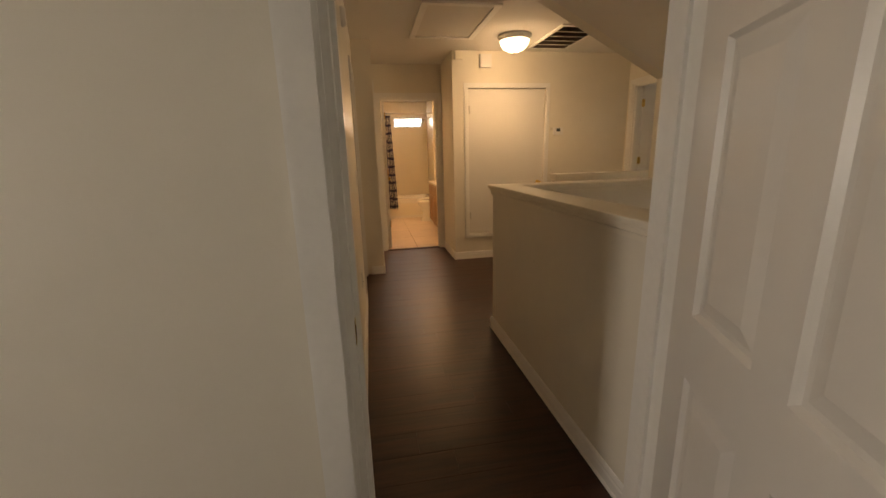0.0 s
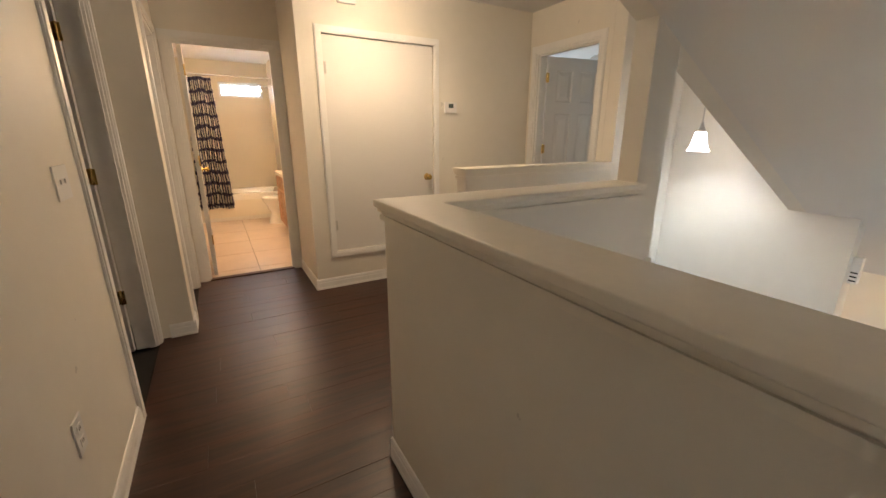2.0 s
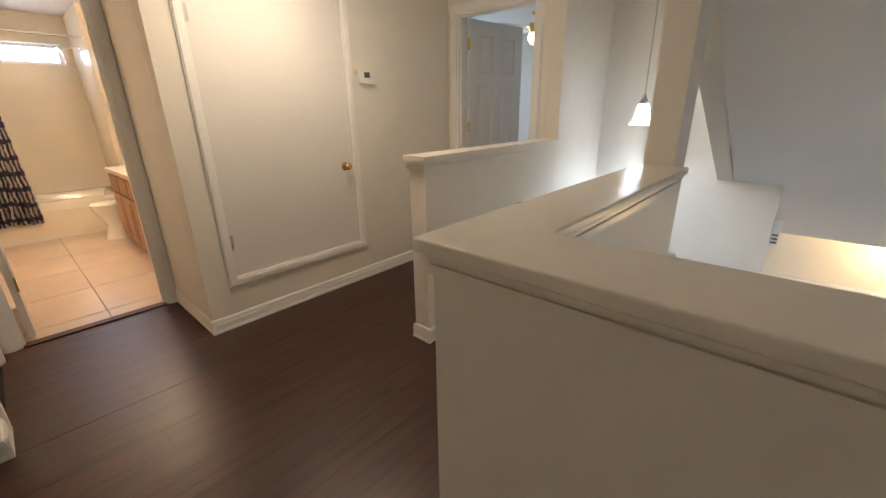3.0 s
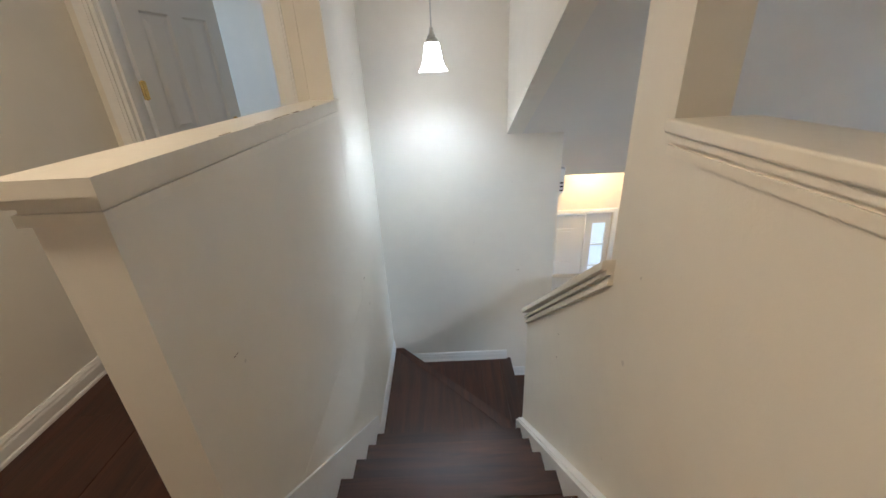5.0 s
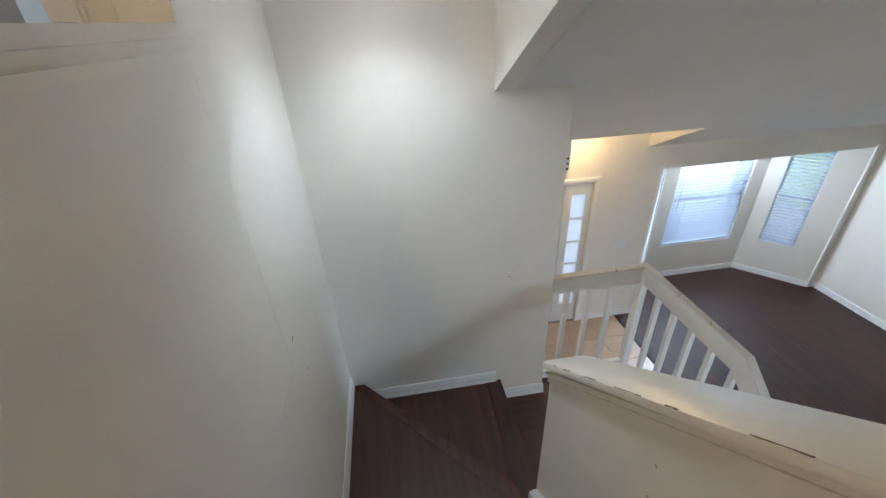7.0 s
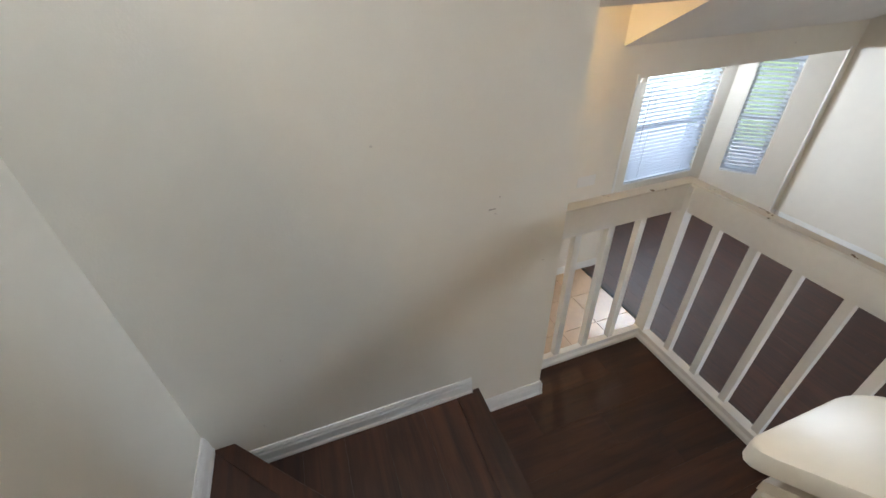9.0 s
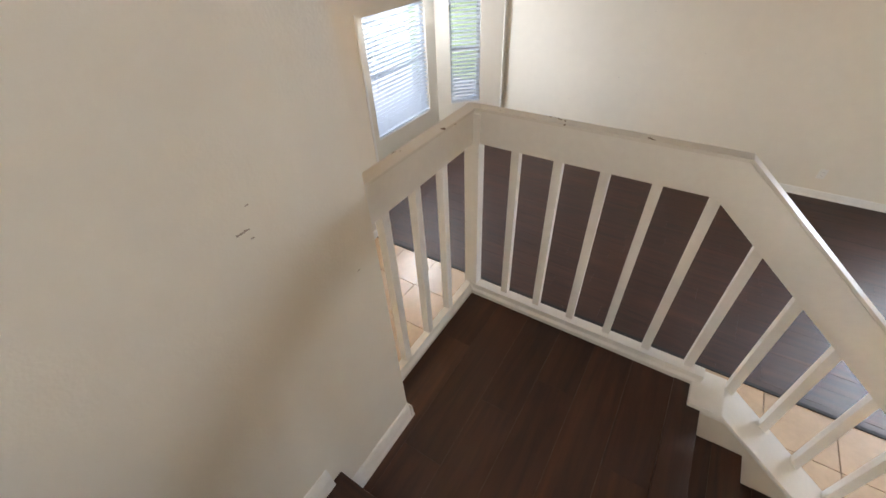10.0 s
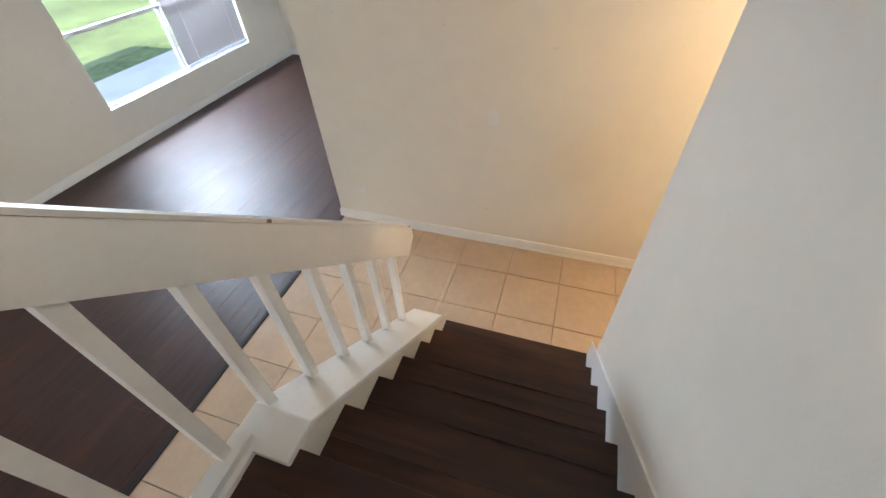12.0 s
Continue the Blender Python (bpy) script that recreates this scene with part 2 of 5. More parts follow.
# ---- structure: upper floor ----
structure("floor_upper", [(-3.0, 1.06, -3.0, 6.37, -0.28, -0.02), (1.06, 2.04, 3.47, 5.7, -0.28, -0.036), (2.04, 3.57, 4.56, 5.7, -0.28, -0.02)], DARK, "subfloor under the dark upstairs planks", category="floor")
T = 0.05   # hall side of the west wall
structure("wall_west", [(-0.07, T, 1.83, 4.41, 0, CEIL), (-0.07, T, 4.41, 5.19, 2.05, CEIL), (-0.07, T, 5.19, 5.26, 0, CEIL)], PAINT, "warm off-white painted hall wall")
structure("wall_linen", [(-0.07, 0.247, 5.262, 5.36, 0, CEIL), (0.13, 0.247, 5.36, 5.50, 0, CEIL), (0.13, 0.247, 5.50, 6.22, 2.05, CEIL), (0.13, 0.247, 6.22, 6.368, 0, CEIL)], PAINT, "off-white wall stepping into the hall")
structure("wall_bathroom", [(-1.2, 0.325, 6.37, 6.48, 0, CEIL), (1.108, 1.8, 6.37, 6.48, 0, CEIL), (0.325, 1.108, 6.37, 6.48, 2.055, CEIL)], PAINT, "off-white wall round the bathroom doorway")
structure("wall_closet", [(1.172, 1.28, 5.75, 6.368, 0, CEIL), (1.172, 1.36, 5.637, 5.748, 0, CEIL), (2.33, 3.448, 5.637, 5.748, 0, CEIL), (1.36, 2.33, 5.637, 5.748, 0, 0.33), (1.36, 2.33, 5.637, 5.748, 2.065, CEIL)], PAINT, "warm off-white wall with a raised closet door")
structure("wall_east_hall", [(3.45, 3.57, 4.654, 4.77, 0, CEIL), (3.45, 3.57, 5.54, 5.75, 0, CEIL), (3.45, 3.57, 4.77, 5.54, 2.09, CEIL)], PAINT, "off-white wall round the east bedroom doorway")
structure("wall_stair_north", [(2.05, 3.45, 4.537, 4.65, G, -0.001), (3.45, 4.305, 4.537, 4.652, G, CEIL)], PAINT, "tall off-white wall beside the stairs")
structure("half_wall_stair", [(1.985, 3.449, 4.537, 4.65, 0.001, 1.06)], PAINT, "white half wall beside the top of the stairs", 0.004)
bm = bmesh.new()
prism(bm, [(4.305, G), (4.43, G), (4.43, slope_z(4.43) - 0.001), (4.305, slope_z(4.305) - 0.001)], 1, 3.158, 3.462)
box(bm, 4.305, 4.43, 3.462, 4.65, G, CEIL)
bmesh.ops.recalc_face_normals(bm, faces=bm.faces)
tagged(part("wall_stair_back", bm, PAINT, label="tall off-white wall at the turn of the stairs", kind="structure"), category="wall")
bm = bmesh.new()
prism(bm, [(2.25, G), (2.43, G), (2.43, slope_z(2.43)), (2.25, slope_z(2.25))], 1, 3.455, 3.565)
prism(bm, [(X_SLOPE, CEIL), (X_SLOPE, slope_z(X_SLOPE) - 0.001), (2.25, slope_z(2.25)), (2.43, slope_z(2.43)), (4.305, slope_z(4.305)), (4.305, CEIL)], 1, 3.455, 3.565)
prism(bm, [(2.43, G), (3.385, G), (3.385, -0.168), (2.43, 0.626)], 1, 3.455, 3.565)
tagged(part("wall_stair_middle", bm, PAINT, label="off-white wall between the two flights", kind="structure"), category="wall")
structure("half_wall_hall", [(1.018, 1.128, 1.829, 3.565, 0.0, 1.071), (1.128, 2.25, 3.445, 3.565, -0.28, 1.071)], PAINT, "warm white half wall along the hall")
structure("wall_bedroom", [(-3.0, 0.085, 1.70, 1.828, 0, CEIL), (0.95, 1.12, 1.70, 1.828, 0, CEIL), (0.085, 0.95, 1.70, 1.828, 2.05, CEIL)], PAINT, "off-white wall round the bedroom doorway")
structure("wall_bedroom_east", [(1.0, 1.12, -3.12, 1.698, -0.3, CEIL)], PAINT, "off-white bedroom side wall")
structure("wall_bedroom_far", [(-3.0, 1.0, -3.12, -3.0, 0, CEIL), (-3.12, -3.0, -3.12, 0.15, 0, CEIL), (-3.12, -3.0, 0.65, 1.83, 0, CEIL), (-3.12, -3.0, 0.15, 0.65, 0, 1.1), (-3.12, -3.0, 0.15, 0.65, 1.7, CEIL)], PAINT, "off-white bedroom wall")
structure("ceiling_upper", [(-3.1, X_SLOPE, -3.1, 9.6, CEIL, CEIL + 0.1), (X_SLOPE, 4.43, 3.46, 9.6, CEIL, CEIL + 0.1), (X_SLOPE, 1.12, -3.1, 1.75, CEIL, CEIL + 0.1), (4.43, 7, 4.6, 9.6, CEIL, CEIL + 0.1)], CEILING, "white textured flat ceiling", category="ceiling")
bm = bmesh.new()
prism(bm, [(X_SLOPE, CEIL), (5.62, slope_z(5.62)), (5.62, slope_z(5.62) + 0.12), (X_SLOPE, CEIL + 0.12)], 1, 1.76, 3.46)
prism(bm, [(1.06, slope_z(1.06)), (5.62, slope_z(5.62)), (5.62, slope_z(5.62) + 0.12), (1.06, slope_z(1.06) + 0.12)], 1, -2.1, 1.76)
prism(bm, [(5.62, slope_z(5.62)), (6.5, slope_z(6.5)), (6.5, slope_z(6.5) + 0.5), (5.62, slope_z(5.62) + 0.12)], 1, -2.1, 1.21)
prism(bm, [(4.43, slope_z(4.43)), (5.62, slope_z(5.62)), (5.62, slope_z(5.62) + 0.12), (4.43, slope_z(4.43) + 0.12)], 1, 3.46, 3.6)
prism(bm, [(5.62, slope_z(5.62)), (6.5, slope_z(5.62)), (6.5, slope_z(5.62) + 0.12), (5.62, slope_z(5.62) + 0.12)], 1, 1.21, 3.6)
tagged(part("ceiling_sloped", bm, CEILING, label="white vaulted ceiling sloping down over the living room", kind="structure"), category="ceiling")

# ---- structure: ground floor ----
structure("floor_ground", [(-3.0, 7.6, -2.1, 5.7, G - 0.2, G - 0.022)], GROUT, "slab and grout under the ground floor", category="floor")
structure("wall_lower_west", [(1.0, 1.10, 1.18, 5.6, G, -0.281)], PAINT, "off-white wall facing the foot of the stairs")
structure("wall_lower_hall", [(1.1, 2.2, 5.6, 5.7, G, -0.281), (2.1, 2.2, 3.577, 5.6, G, -0.281)], PAINT, "off-white wall of the lower passage")
structure("wall_dining_north", [(-2.9, 1.0, 1.18, 1.30, G, -0.281)], PAINT, "off-white dining room wall")
structure("wall_dining_west", [(-3.02, -2.9, -2.1, 1.27, G, -0.281)], PAINT, "off-white dining room end wall")
structure("wall_south", [(-2.9, -1.94, -2.17, -2.02, G, 0), (0.58, 6.36, -2.17, -2.02, G, 2.6), (-1.94, 0.58, -2.17, -2.02, G, -2.237), (-1.94, 0.58, -2.17, -2.02, -0.66, 0)], PAINT, "off-white living room wall with a wide window")
structure("wall_front", [(6.36, 6.5, -2.1, -1.91, G, 0.1), (6.36, 6.5, -1.91, 0.96, -0.565, 0.1), (6.36, 6.5, 0.96, 1.78, G, 0.3), (6.36, 6.5, 3.02, 3.6, G, 0.3), (6.36, 6.5, 1.78, 3.02, -0.62, 0.3)], PAINT, "off-white front wall round the bay and the entry door")
structure("wall_entry_north", [(4.431, 6.36, 3.577, 3.7, G, 0.8)], PAINT, "off-white entry wall")


def wall_line(bm, p, q, z0, z1, thick, holes=()):
    """An upright wall from p to q (inner face) with holes (s0, s1, z0, z1) along it; the thickness lies to its right."""
    p, q = Vector(p), Vector(q)
    d = (q - p).normalized()
    n = Vector((d.y, -d.x)) * thick
    length = (q - p).length
    cuts = sorted({0, length, *[h[0] for h in holes], *[h[1] for h in holes]})
    for a, b in zip(cuts, cuts[1:]):
        spans = [(z0, z1)]
        for h in holes:
            if h[0] <= a and b <= h[1]:
                spans = [(z0, h[2]), (h[3], z1)]
        for s0, s1 in spans:
            c = [p + d * a, p + d * b, p + d * b + n, p + d * a + n]
            lo = [bm.verts.new((v.x, v.y, s0)) for v in c]
            hi = [bm.verts.new((v.x, v.y, s1)) for v in c]
            bm.faces.new(lo), bm.faces.new(hi[::-1])
            for i in range(4):
                bm.faces.new((lo[i], hi[i], hi[(i + 1) % 4], lo[(i + 1) % 4]))


BAY = [(6.37, 0.96), (7.08, 0.33), (7.08, -1.27), (6.37, -1.91)]
WZ = (-2.137, -0.635)
bm = bmesh.new()
wall_line(bm, BAY[0], BAY[1], G, -0.55, -0.12, [(0.26, 0.72, *WZ)])
wall_line(bm, BAY[1], BAY[2], G, -0.55, -0.12, [(0.207, 1.375, *WZ)])
wall_line(bm, BAY[2], BAY[3], G, -0.55, -0.12, [(0.20, 0.64, *WZ)])
bmesh.ops.recalc_face_normals(bm, faces=bm.faces)
tagged(part("wall_bay", bm, PAINT, label="off-white walls of the bay", kind="structure"), category="wall")
bm = bmesh.new()
prism(bm, [(6.501, 1.1), (7.3, 1.1), (7.3, -2.05), (6.501, -2.05)], 2, -0.549, -0.45)
tagged(part("ceiling_bay", bm, CEILING, label="white bay ceiling", kind="structure"), category="ceiling")

# ---- structure: rooms seen through doors ----
structure("floor_bathroom", [(-0.2, 1.8, 6.371, 10.2, -0.28, -0.012)], GROUT, "grout bed under the bathroom tiles", category="floor")
structure("wall_bath_west", [(-0.02, 0.10, 6.48, 10.1, 0, CEIL)], TUB, "cream bathroom wall")
structure("wall_bath_east", [(1.80, 1.9, 6.48, 9.2, 0, CEIL), (1.50, 1.9, 9.2, 10.1, 0, CEIL)], TUB, "cream bathroom wall behind the vanity")
structure("wall_bath_north", [(-0.02, 0.74, 10.1, 10.22, 0, CEIL), (1.40, 1.9, 10.1, 10.22, 0, CEIL), (0.74, 1.40, 10.1, 10.22, 0, 1.917), (0.74, 1.40, 10.1, 10.22, 2.15, CEIL)], TUB, "cream tub wall with a narrow high window")
structure("ceiling_bath", [(-0.02, 1.9, 9.6, 10.2, CEIL, CEIL + 0.1)], CEILING, "white bathroom ceiling", category="ceiling")
structure("floor_east_room", [(3.571, 7.0, 4.66, 7.6, -0.1, 0.0)], material("carpet", (0.42, 0.36, 0.30), 0.95, grain=((40, 0.2),), bump=((300, 0.004),)), "tan carpet", category="floor")
structure("wall_east_room", [(6.8, 6.92, 4.66, 7.6, 0, CEIL), (3.45, 4.6, 7.6, 7.7, 0, CEIL), (6.0, 6.92, 7.6, 7.7, 0, CEIL), (4.6, 6.0, 7.6, 7.7, 0, 0.8), (4.6, 6.0, 7.6, 7.7, 2.1, CEIL), (4.43, 6.92, 4.54, 4.65, 0, CEIL), (3.45, 3.57, 5.76, 7.6, 0, CEIL)], PAINT, "off-white walls of the east bedroom")
structure("wall_west_room", [(-1.9, -1.8, 1.83, 6.4, 0, CEIL), (-1.9, -0.07, 5.62, 5.72, 0, CEIL)], PAINT, "off-white walls of the west room")


# ---- trim ----
def base_run(name, p, q, z, side=1, height=0.092):
    """A moulded baseboard from p to q, its thickness to the left (side 1) or right of that line."""
    p, q = Vector((*p, 0)), Vector((*q, 0))
    d = (q - p).normalized()
    n = Vector((-d.y, d.x, 0)) * side
    prof = [(0, 0), (0.016, 0), (0.016, 0.012), (0.012, 0.020), (0.012, height * 0.62), (0.009, height * 0.72), (0.010, height * 0.82), (0.005, height - 0.002), (0, height)]
    bm = bmesh.new()
    a = [bm.verts.new(p + n * u + Vector((0, 0, z + v))) for u, v in prof]
    b = [bm.verts.new(q + n * u + Vector((0, 0, z + v))) for u, v in prof]
    for i in range(len(prof)):
        j = (i + 1) % len(prof)
        bm.faces.new((a[i], b[i], b[j], a[j]))
    bm.faces.new(a[::-1]), bm.faces.new(b)
    bmesh.ops.recalc_face_normals(bm, faces=bm.faces)
    return tagged(part(name, bm, TRIM, kind="structure", label="white moulded baseboard"), category="baseboard")


for p, q, z, s in (
    ((T, 1.83), (T, 4.35), 0, -1), ((0.11, 5.26), (0.264, 5.26), 0, -1), ((0.247, 5.245), (0.247, 5.44), 0, -1),
    ((1.172, 5.62), (1.172, 6.37), 0, 1), ((1.157, 5.637), (3.45, 5.637), 0, -1),
    ((1.018, 1.83), (1.018, 3.578), 0, 1), ((1.003, 3.565), (2.02, 3.565), 0, 1), ((1.985, 4.521), (1.985, 4.65), 0, 1), ((1.97, 4.537), (2.12, 4.537), 0, -1), ((1.97, 4.65), (3.45, 4.65), 0, 1),
    ((4.305, 4.47), (4.305, 3.52), -1.24, -1), ((4.305, 3.50), (4.305, 3.158), -1.44, -1), ((4.289, 3.158), (4.43, 3.158), -1.44, -1), ((3.33, 4.537), (4.305, 4.537), -1.08, -1),
    ((1.10, 1.18), (1.10, 5.6), G, -1), ((-2.9, 1.18), (1.116, 1.18), G, -1), ((-2.9, -2.02), (6.36, -2.02), G, 1), ((-2.9, 1.18), (-2.9, -2.02), G, 1),
    ((6.36, 0.94), (6.36, 1.73), G, 1), ((6.36, -1.91), (6.36, -2.02), G, -1), (BAY[0], BAY[1], G, -1), (BAY[1], BAY[2], G, -1), (BAY[2], BAY[3], G, -1), ((4.43, 3.158), (4.43, 3.577), G, -1), ((4.43, 3.577), (6.36, 3.577), G, -1),
):
    base_run("baseboard", p, q, z, s)


def cap_run(name, rows, label):
    """A half wall's cap: a board with worn round edges over a small bed moulding. rows: boxes of the wall tops."""
    bm = bmesh.new()
    for x0, x1, y0, y1, z in rows:
        box(bm, x0 - 0.022, x1 + 0.022, y0 - 0.022, y1 + 0.022, z + 0.007, z + 0.034)
    bevel(bm, 0.005, 3)
    for x0, x1, y0, y1, z in rows:
        for d, z0, z1 in ((0.015, -0.009, 0.0065), (0.005, -0.019, -0.009), (0.011, -0.038, -0.019)):
            box(bm, x0 - d, x1, y0 - d, y1 + d, z + z0, z + z1)
    return tagged(part(name, bm, CAP, label=label, smooth=True, kind="structure"), category="trim")


bm = bmesh.new()
L = [(0.984, 1.829), (1.168, 1.829), (1.168, 3.402), (2.249, 3.402), (2.249, 3.585), (0.984, 3.585)]
prism(bm, L, 2, 1.072, 1.099)
bevel(bm, 0.006, 3)
for d, z0, z1 in ((0.013, 1.057, 1.0715), (0.026, 1.047, 1.057), (0.019, 1.028, 1.047)):
    prism(bm, [(0.984 + d, 1.829), (1.168 - d, 1.829), (1.168 - d, 3.402 + d), (2.249, 3.402 + d), (2.249, 3.585 - d * 0.7), (0.984 + d, 3.585 - d * 0.7)], 2, z0, z1)
cap_hall = tagged(part("cap_hall", bm, CAP, label="cream painted cap with chipped rounded edges on the half wall", smooth=True, kind="structure"), category="trim")
cap_stair = cap_run("cap_stair", [(1.985, 3.449, 4.537, 4.65, 1.062)], "white cap on the half wall by the stairs")
bm = bmesh.new()
XC = 3.412
for d, lo, hi, e in ((0.038, 0.006, 0.036, 0.0), (0.022, -0.012, 0.0055, 0.030), (0.008, -0.024, -0.012, 0.040), (0.015, -0.046, -0.024, 0.034)):
    prism(bm, [(2.402, 0.672 + lo), (XC - e, -0.152 + lo), (XC - e, -0.152 + hi), (2.402, 0.672 + hi)], 1, 3.46 - d, 3.565 + d)
    if d == 0.038:
        bmesh.ops.bevel(bm, geom=[e for e in bm.edges if all(v.co.x > XC - 0.01 for v in e.verts) and abs(e.verts[0].co.y - e.verts[1].co.y) < 0.001], offset=0.03, segments=4, profile=0.5, affect="EDGES")
        bevel(bm, 0.004, 2)
cap_sloped = tagged(part("cap_sloped", bm, CAP, label="white sloping cap with chipped paint on the stair half wall", smooth=True, kind="structure"), category="trim")


def chip(parent, place, length, wide, turn, seed, mat=None, label="bare brown wood where paint flaked off"):
    """A shallow flake of missing paint that shows the brown wood: an uneven flat sliver, 1 mm proud."""
    rnd = random.Random(seed)
    n = 7
    up = [(-length / 2 + length * i / n, wide * rnd.uniform(0.2, 1.0)) for i in range(n + 1)]
    low = [(u, -wide * rnd.uniform(0.1, 0.6)) for u, _ in up]
    bm = bmesh.new()
    prism(bm, up + low[::-1], 2, -0.001, 0.001)
    bm.transform(Matrix.Translation(place) @ turn)
    part("chip", bm, mat or BAREWOOD, parent, label)


def sloped_top(x):
    return 0.708 - 0.8158 * (x - 2.402)


TILT = Matrix.Rotation(math.atan(0.8158), 4, "Y")
for i, (x, ln, w) in enumerate(((2.62, 0.10, 0.003), (2.80, 0.04, 0.005), (2.93, 0.12, 0.003), (3.08, 0.07, 0.004), (3.21, 0.05, 0.006), (3.30, 0.03, 0.003))):
    chip(cap_sloped, (x, 3.599, sloped_top(x) - 0.0008), ln, w, TILT, i)
for i, (x, ln, w) in enumerate(((2.35, 0.05, 0.004), (2.55, 0.09, 0.004), (2.70, 0.14, 0.005), (2.84, 0.06, 0.007), (3.05, 0.04, 0.003))):
    chip(cap_stair, (x, 4.5195, 1.0957), ln, w, Matrix.Identity(4), 30 + i)
chip(cap_hall, (1.34, 3.5815, 1.0985), 0.03, 0.002, Matrix.Identity(4), 50)


# nicks and scuffs in the wall paint beside the stairs
FLAT_Y = Matrix.Rotation(radians(90), 4, "X")
FLAT_X = Matrix.Rotation(radians(90), 4, "Z") @ FLAT_Y
for i, (wall, x, y, z, ln, w, turn) in enumerate((
    ("wall_stair_north", 3.533, 4.537, 0.071, 0.022, 0.008, FLAT_Y), ("wall_stair_north", 3.593, 4.537, -0.146, 0.02, 0.004, FLAT_Y), ("wall_stair_north", 2.17, 4.537, 0.621, 0.02, 0.002, FLAT_Y),
    ("wall_stair_middle", 2.817, 3.566, 0.143, 0.008, 0.004, FLAT_Y), ("wall_stair_middle", 2.81, 3.566, 0.025, 0.006, 0.003, FLAT_Y),
    ("wall_stair_back", 4.305, 3.436, -0.349, 0.006, 0.002, FLAT_X), ("wall_stair_back", 4.305, 3.45, -0.33, 0.02, 0.004, FLAT_X), ("wall_stair_back", 4.305, 3.423, -0.289, 0.006, 0.002, FLAT_X), ("wall_stair_back", 4.305, 3.441, -0.33, 0.012, 0.002, FLAT_X), ("wall_stair_back", 4.305, 3.23, -0.593, 0.01, 0.002, FLAT_X),
)):
    chip(bpy.data.objects[wall], (x, y, z), ln, w, turn, 70 + i, SCUFF, "small nick in the wall paint")


def casing(name, axis, face, a, b, top, proud, wide=0.062, z0=0.0, sill=False):
    """A moulded door casing on a wall face; axis is the wall's normal (0 x, 1 y), a to b the opening."""
    rows = []
    for d0, d1, w0, w1 in ((0, 0.010, 0.0, wide), (0.010, 0.016, 0.012, wide - 0.008)):
        f0, f1 = sorted((face + proud * d0, face + proud * d1))
        for s0, s1, h0, h1 in ((a - w1, a - w0, z0 - (w1 if sill else 0), top + w1), (b + w0, b + w1, z0 - (w1 if sill else 0), top + w1), (a - w0, b + w0, top + w0, top + w1)) + (((a - w0, b + w0, z0 - w1, z0 - w0),) if sill else ()):
            rows.append((f0, f1, s0, s1, h0, h1) if axis == 0 else (s0, s1, f0, f1, h0, h1))
    return tagged(boxes(name, rows, TRIM, None, "white moulded door casing", kind="structure"), category="door casing")


def jamb(name, axis, f0, f1, a, b, top, stop):
    rows = []
    for s0, s1, h0, h1 in ((a, a + 0.018, 0, top), (b - 0.018, b, 0, top), (a + 0.018, b - 0.018, top - 0.018, top)):
        rows.append((f0, f1, s0, s1, h0, h1) if axis == 0 else (s0, s1, f0, f1, h0, h1))
    for s0, s1, h0, h1 in ((a + 0.018, a + 0.030, 0, top - 0.018), (b - 0.030, b - 0.018, 0, top - 0.018), (a + 0.030, b - 0.030, top - 0.030, top - 0.018)):
        rows.append((stop, stop + 0.035, s0, s1, h0, h1) if axis == 0 else (s0, s1, stop, stop + 0.035, h0, h1))
    return tagged(boxes(name, rows, TRIM, None, "white door frame with a stop", kind="structure"), category="door frame")


casing("casing_bedroom_inside", 1, 1.70, 0.085, 0.95, 2.05, -1, 0.085)
jamb("jamb_bedroom", 1, 1.701, 1.827, 0.085, 0.95, 2.05, 1.745)
casing("casing_west_room", 0, T, 4.41, 5.19, 2.05, 1)
jamb("jamb_west_room", 0, -0.069, T - 0.001, 4.41, 5.19, 2.05, 0.0)
casing("casing_linen", 0, 0.247, 5.50, 6.22, 2.05, 1)
jamb("jamb_linen", 0, 0.131, 0.246, 5.50, 6.22, 2.05, 0.135)
casing("casing_bathroom", 1, 6.37, 0.325, 1.108, 2.055, -1)
jamb("jamb_bathroom", 1, 6.371, 6.479, 0.325, 1.108, 2.055, 6.385)
casing("casing_closet", 1, 5.637, 1.36, 2.33, 2.065, -1, 0.055, 0.33, True)
casing("casing_east_room", 0, 3.45, 4.77, 5.54, 2.09, -1)
jamb("jamb_east_room", 0, 3.451, 3.569, 4.77, 5.54, 2.09, 3.475)
casing("casing_entry", 0, 6.36, 1.79, 3.01, -0.63, -1, 0.06, G)


# ---- doors ----
def knob(parent, place, axis, sign, mat, label):
    bm = bmesh.new()
    lathe(bm, [(0.0, 0), (0.032, 0), (0.032, 0.004), (0.024, 0.008), (0.011, 0.012), (0.010, 0.030), (0.018, 0.036), (0.026, 0.046), (0.026, 0.056), (0.018, 0.066), (0.0, 0.068)], seg=20)
    turn = Matrix.Rotation(radians(90) * sign, 4, "Y") if axis == 0 else Matrix.Rotation(radians(90) * sign, 4, "X")
    bm.transform(Matrix.Translation(place) @ turn)
    return part("knob", bm, mat, parent, label, smooth=True)


def hinge(parent, place, mat):
    bm = bmesh.new()
    lathe(bm, [(0.0, -0.048), (0.0045, -0.046), (0.0065, -0.042), (0.0065, 0.042), (0.0045, 0.046), (0.0, 0.048)], place, 10)
    x, y, z = place
    box(bm, x - 0.018, x + 0.018, y - 0.0025, y + 0.0025, z - 0.043, z + 0.043)
    return part("hinge", bm, mat, parent, "metal hinge", smooth=True)


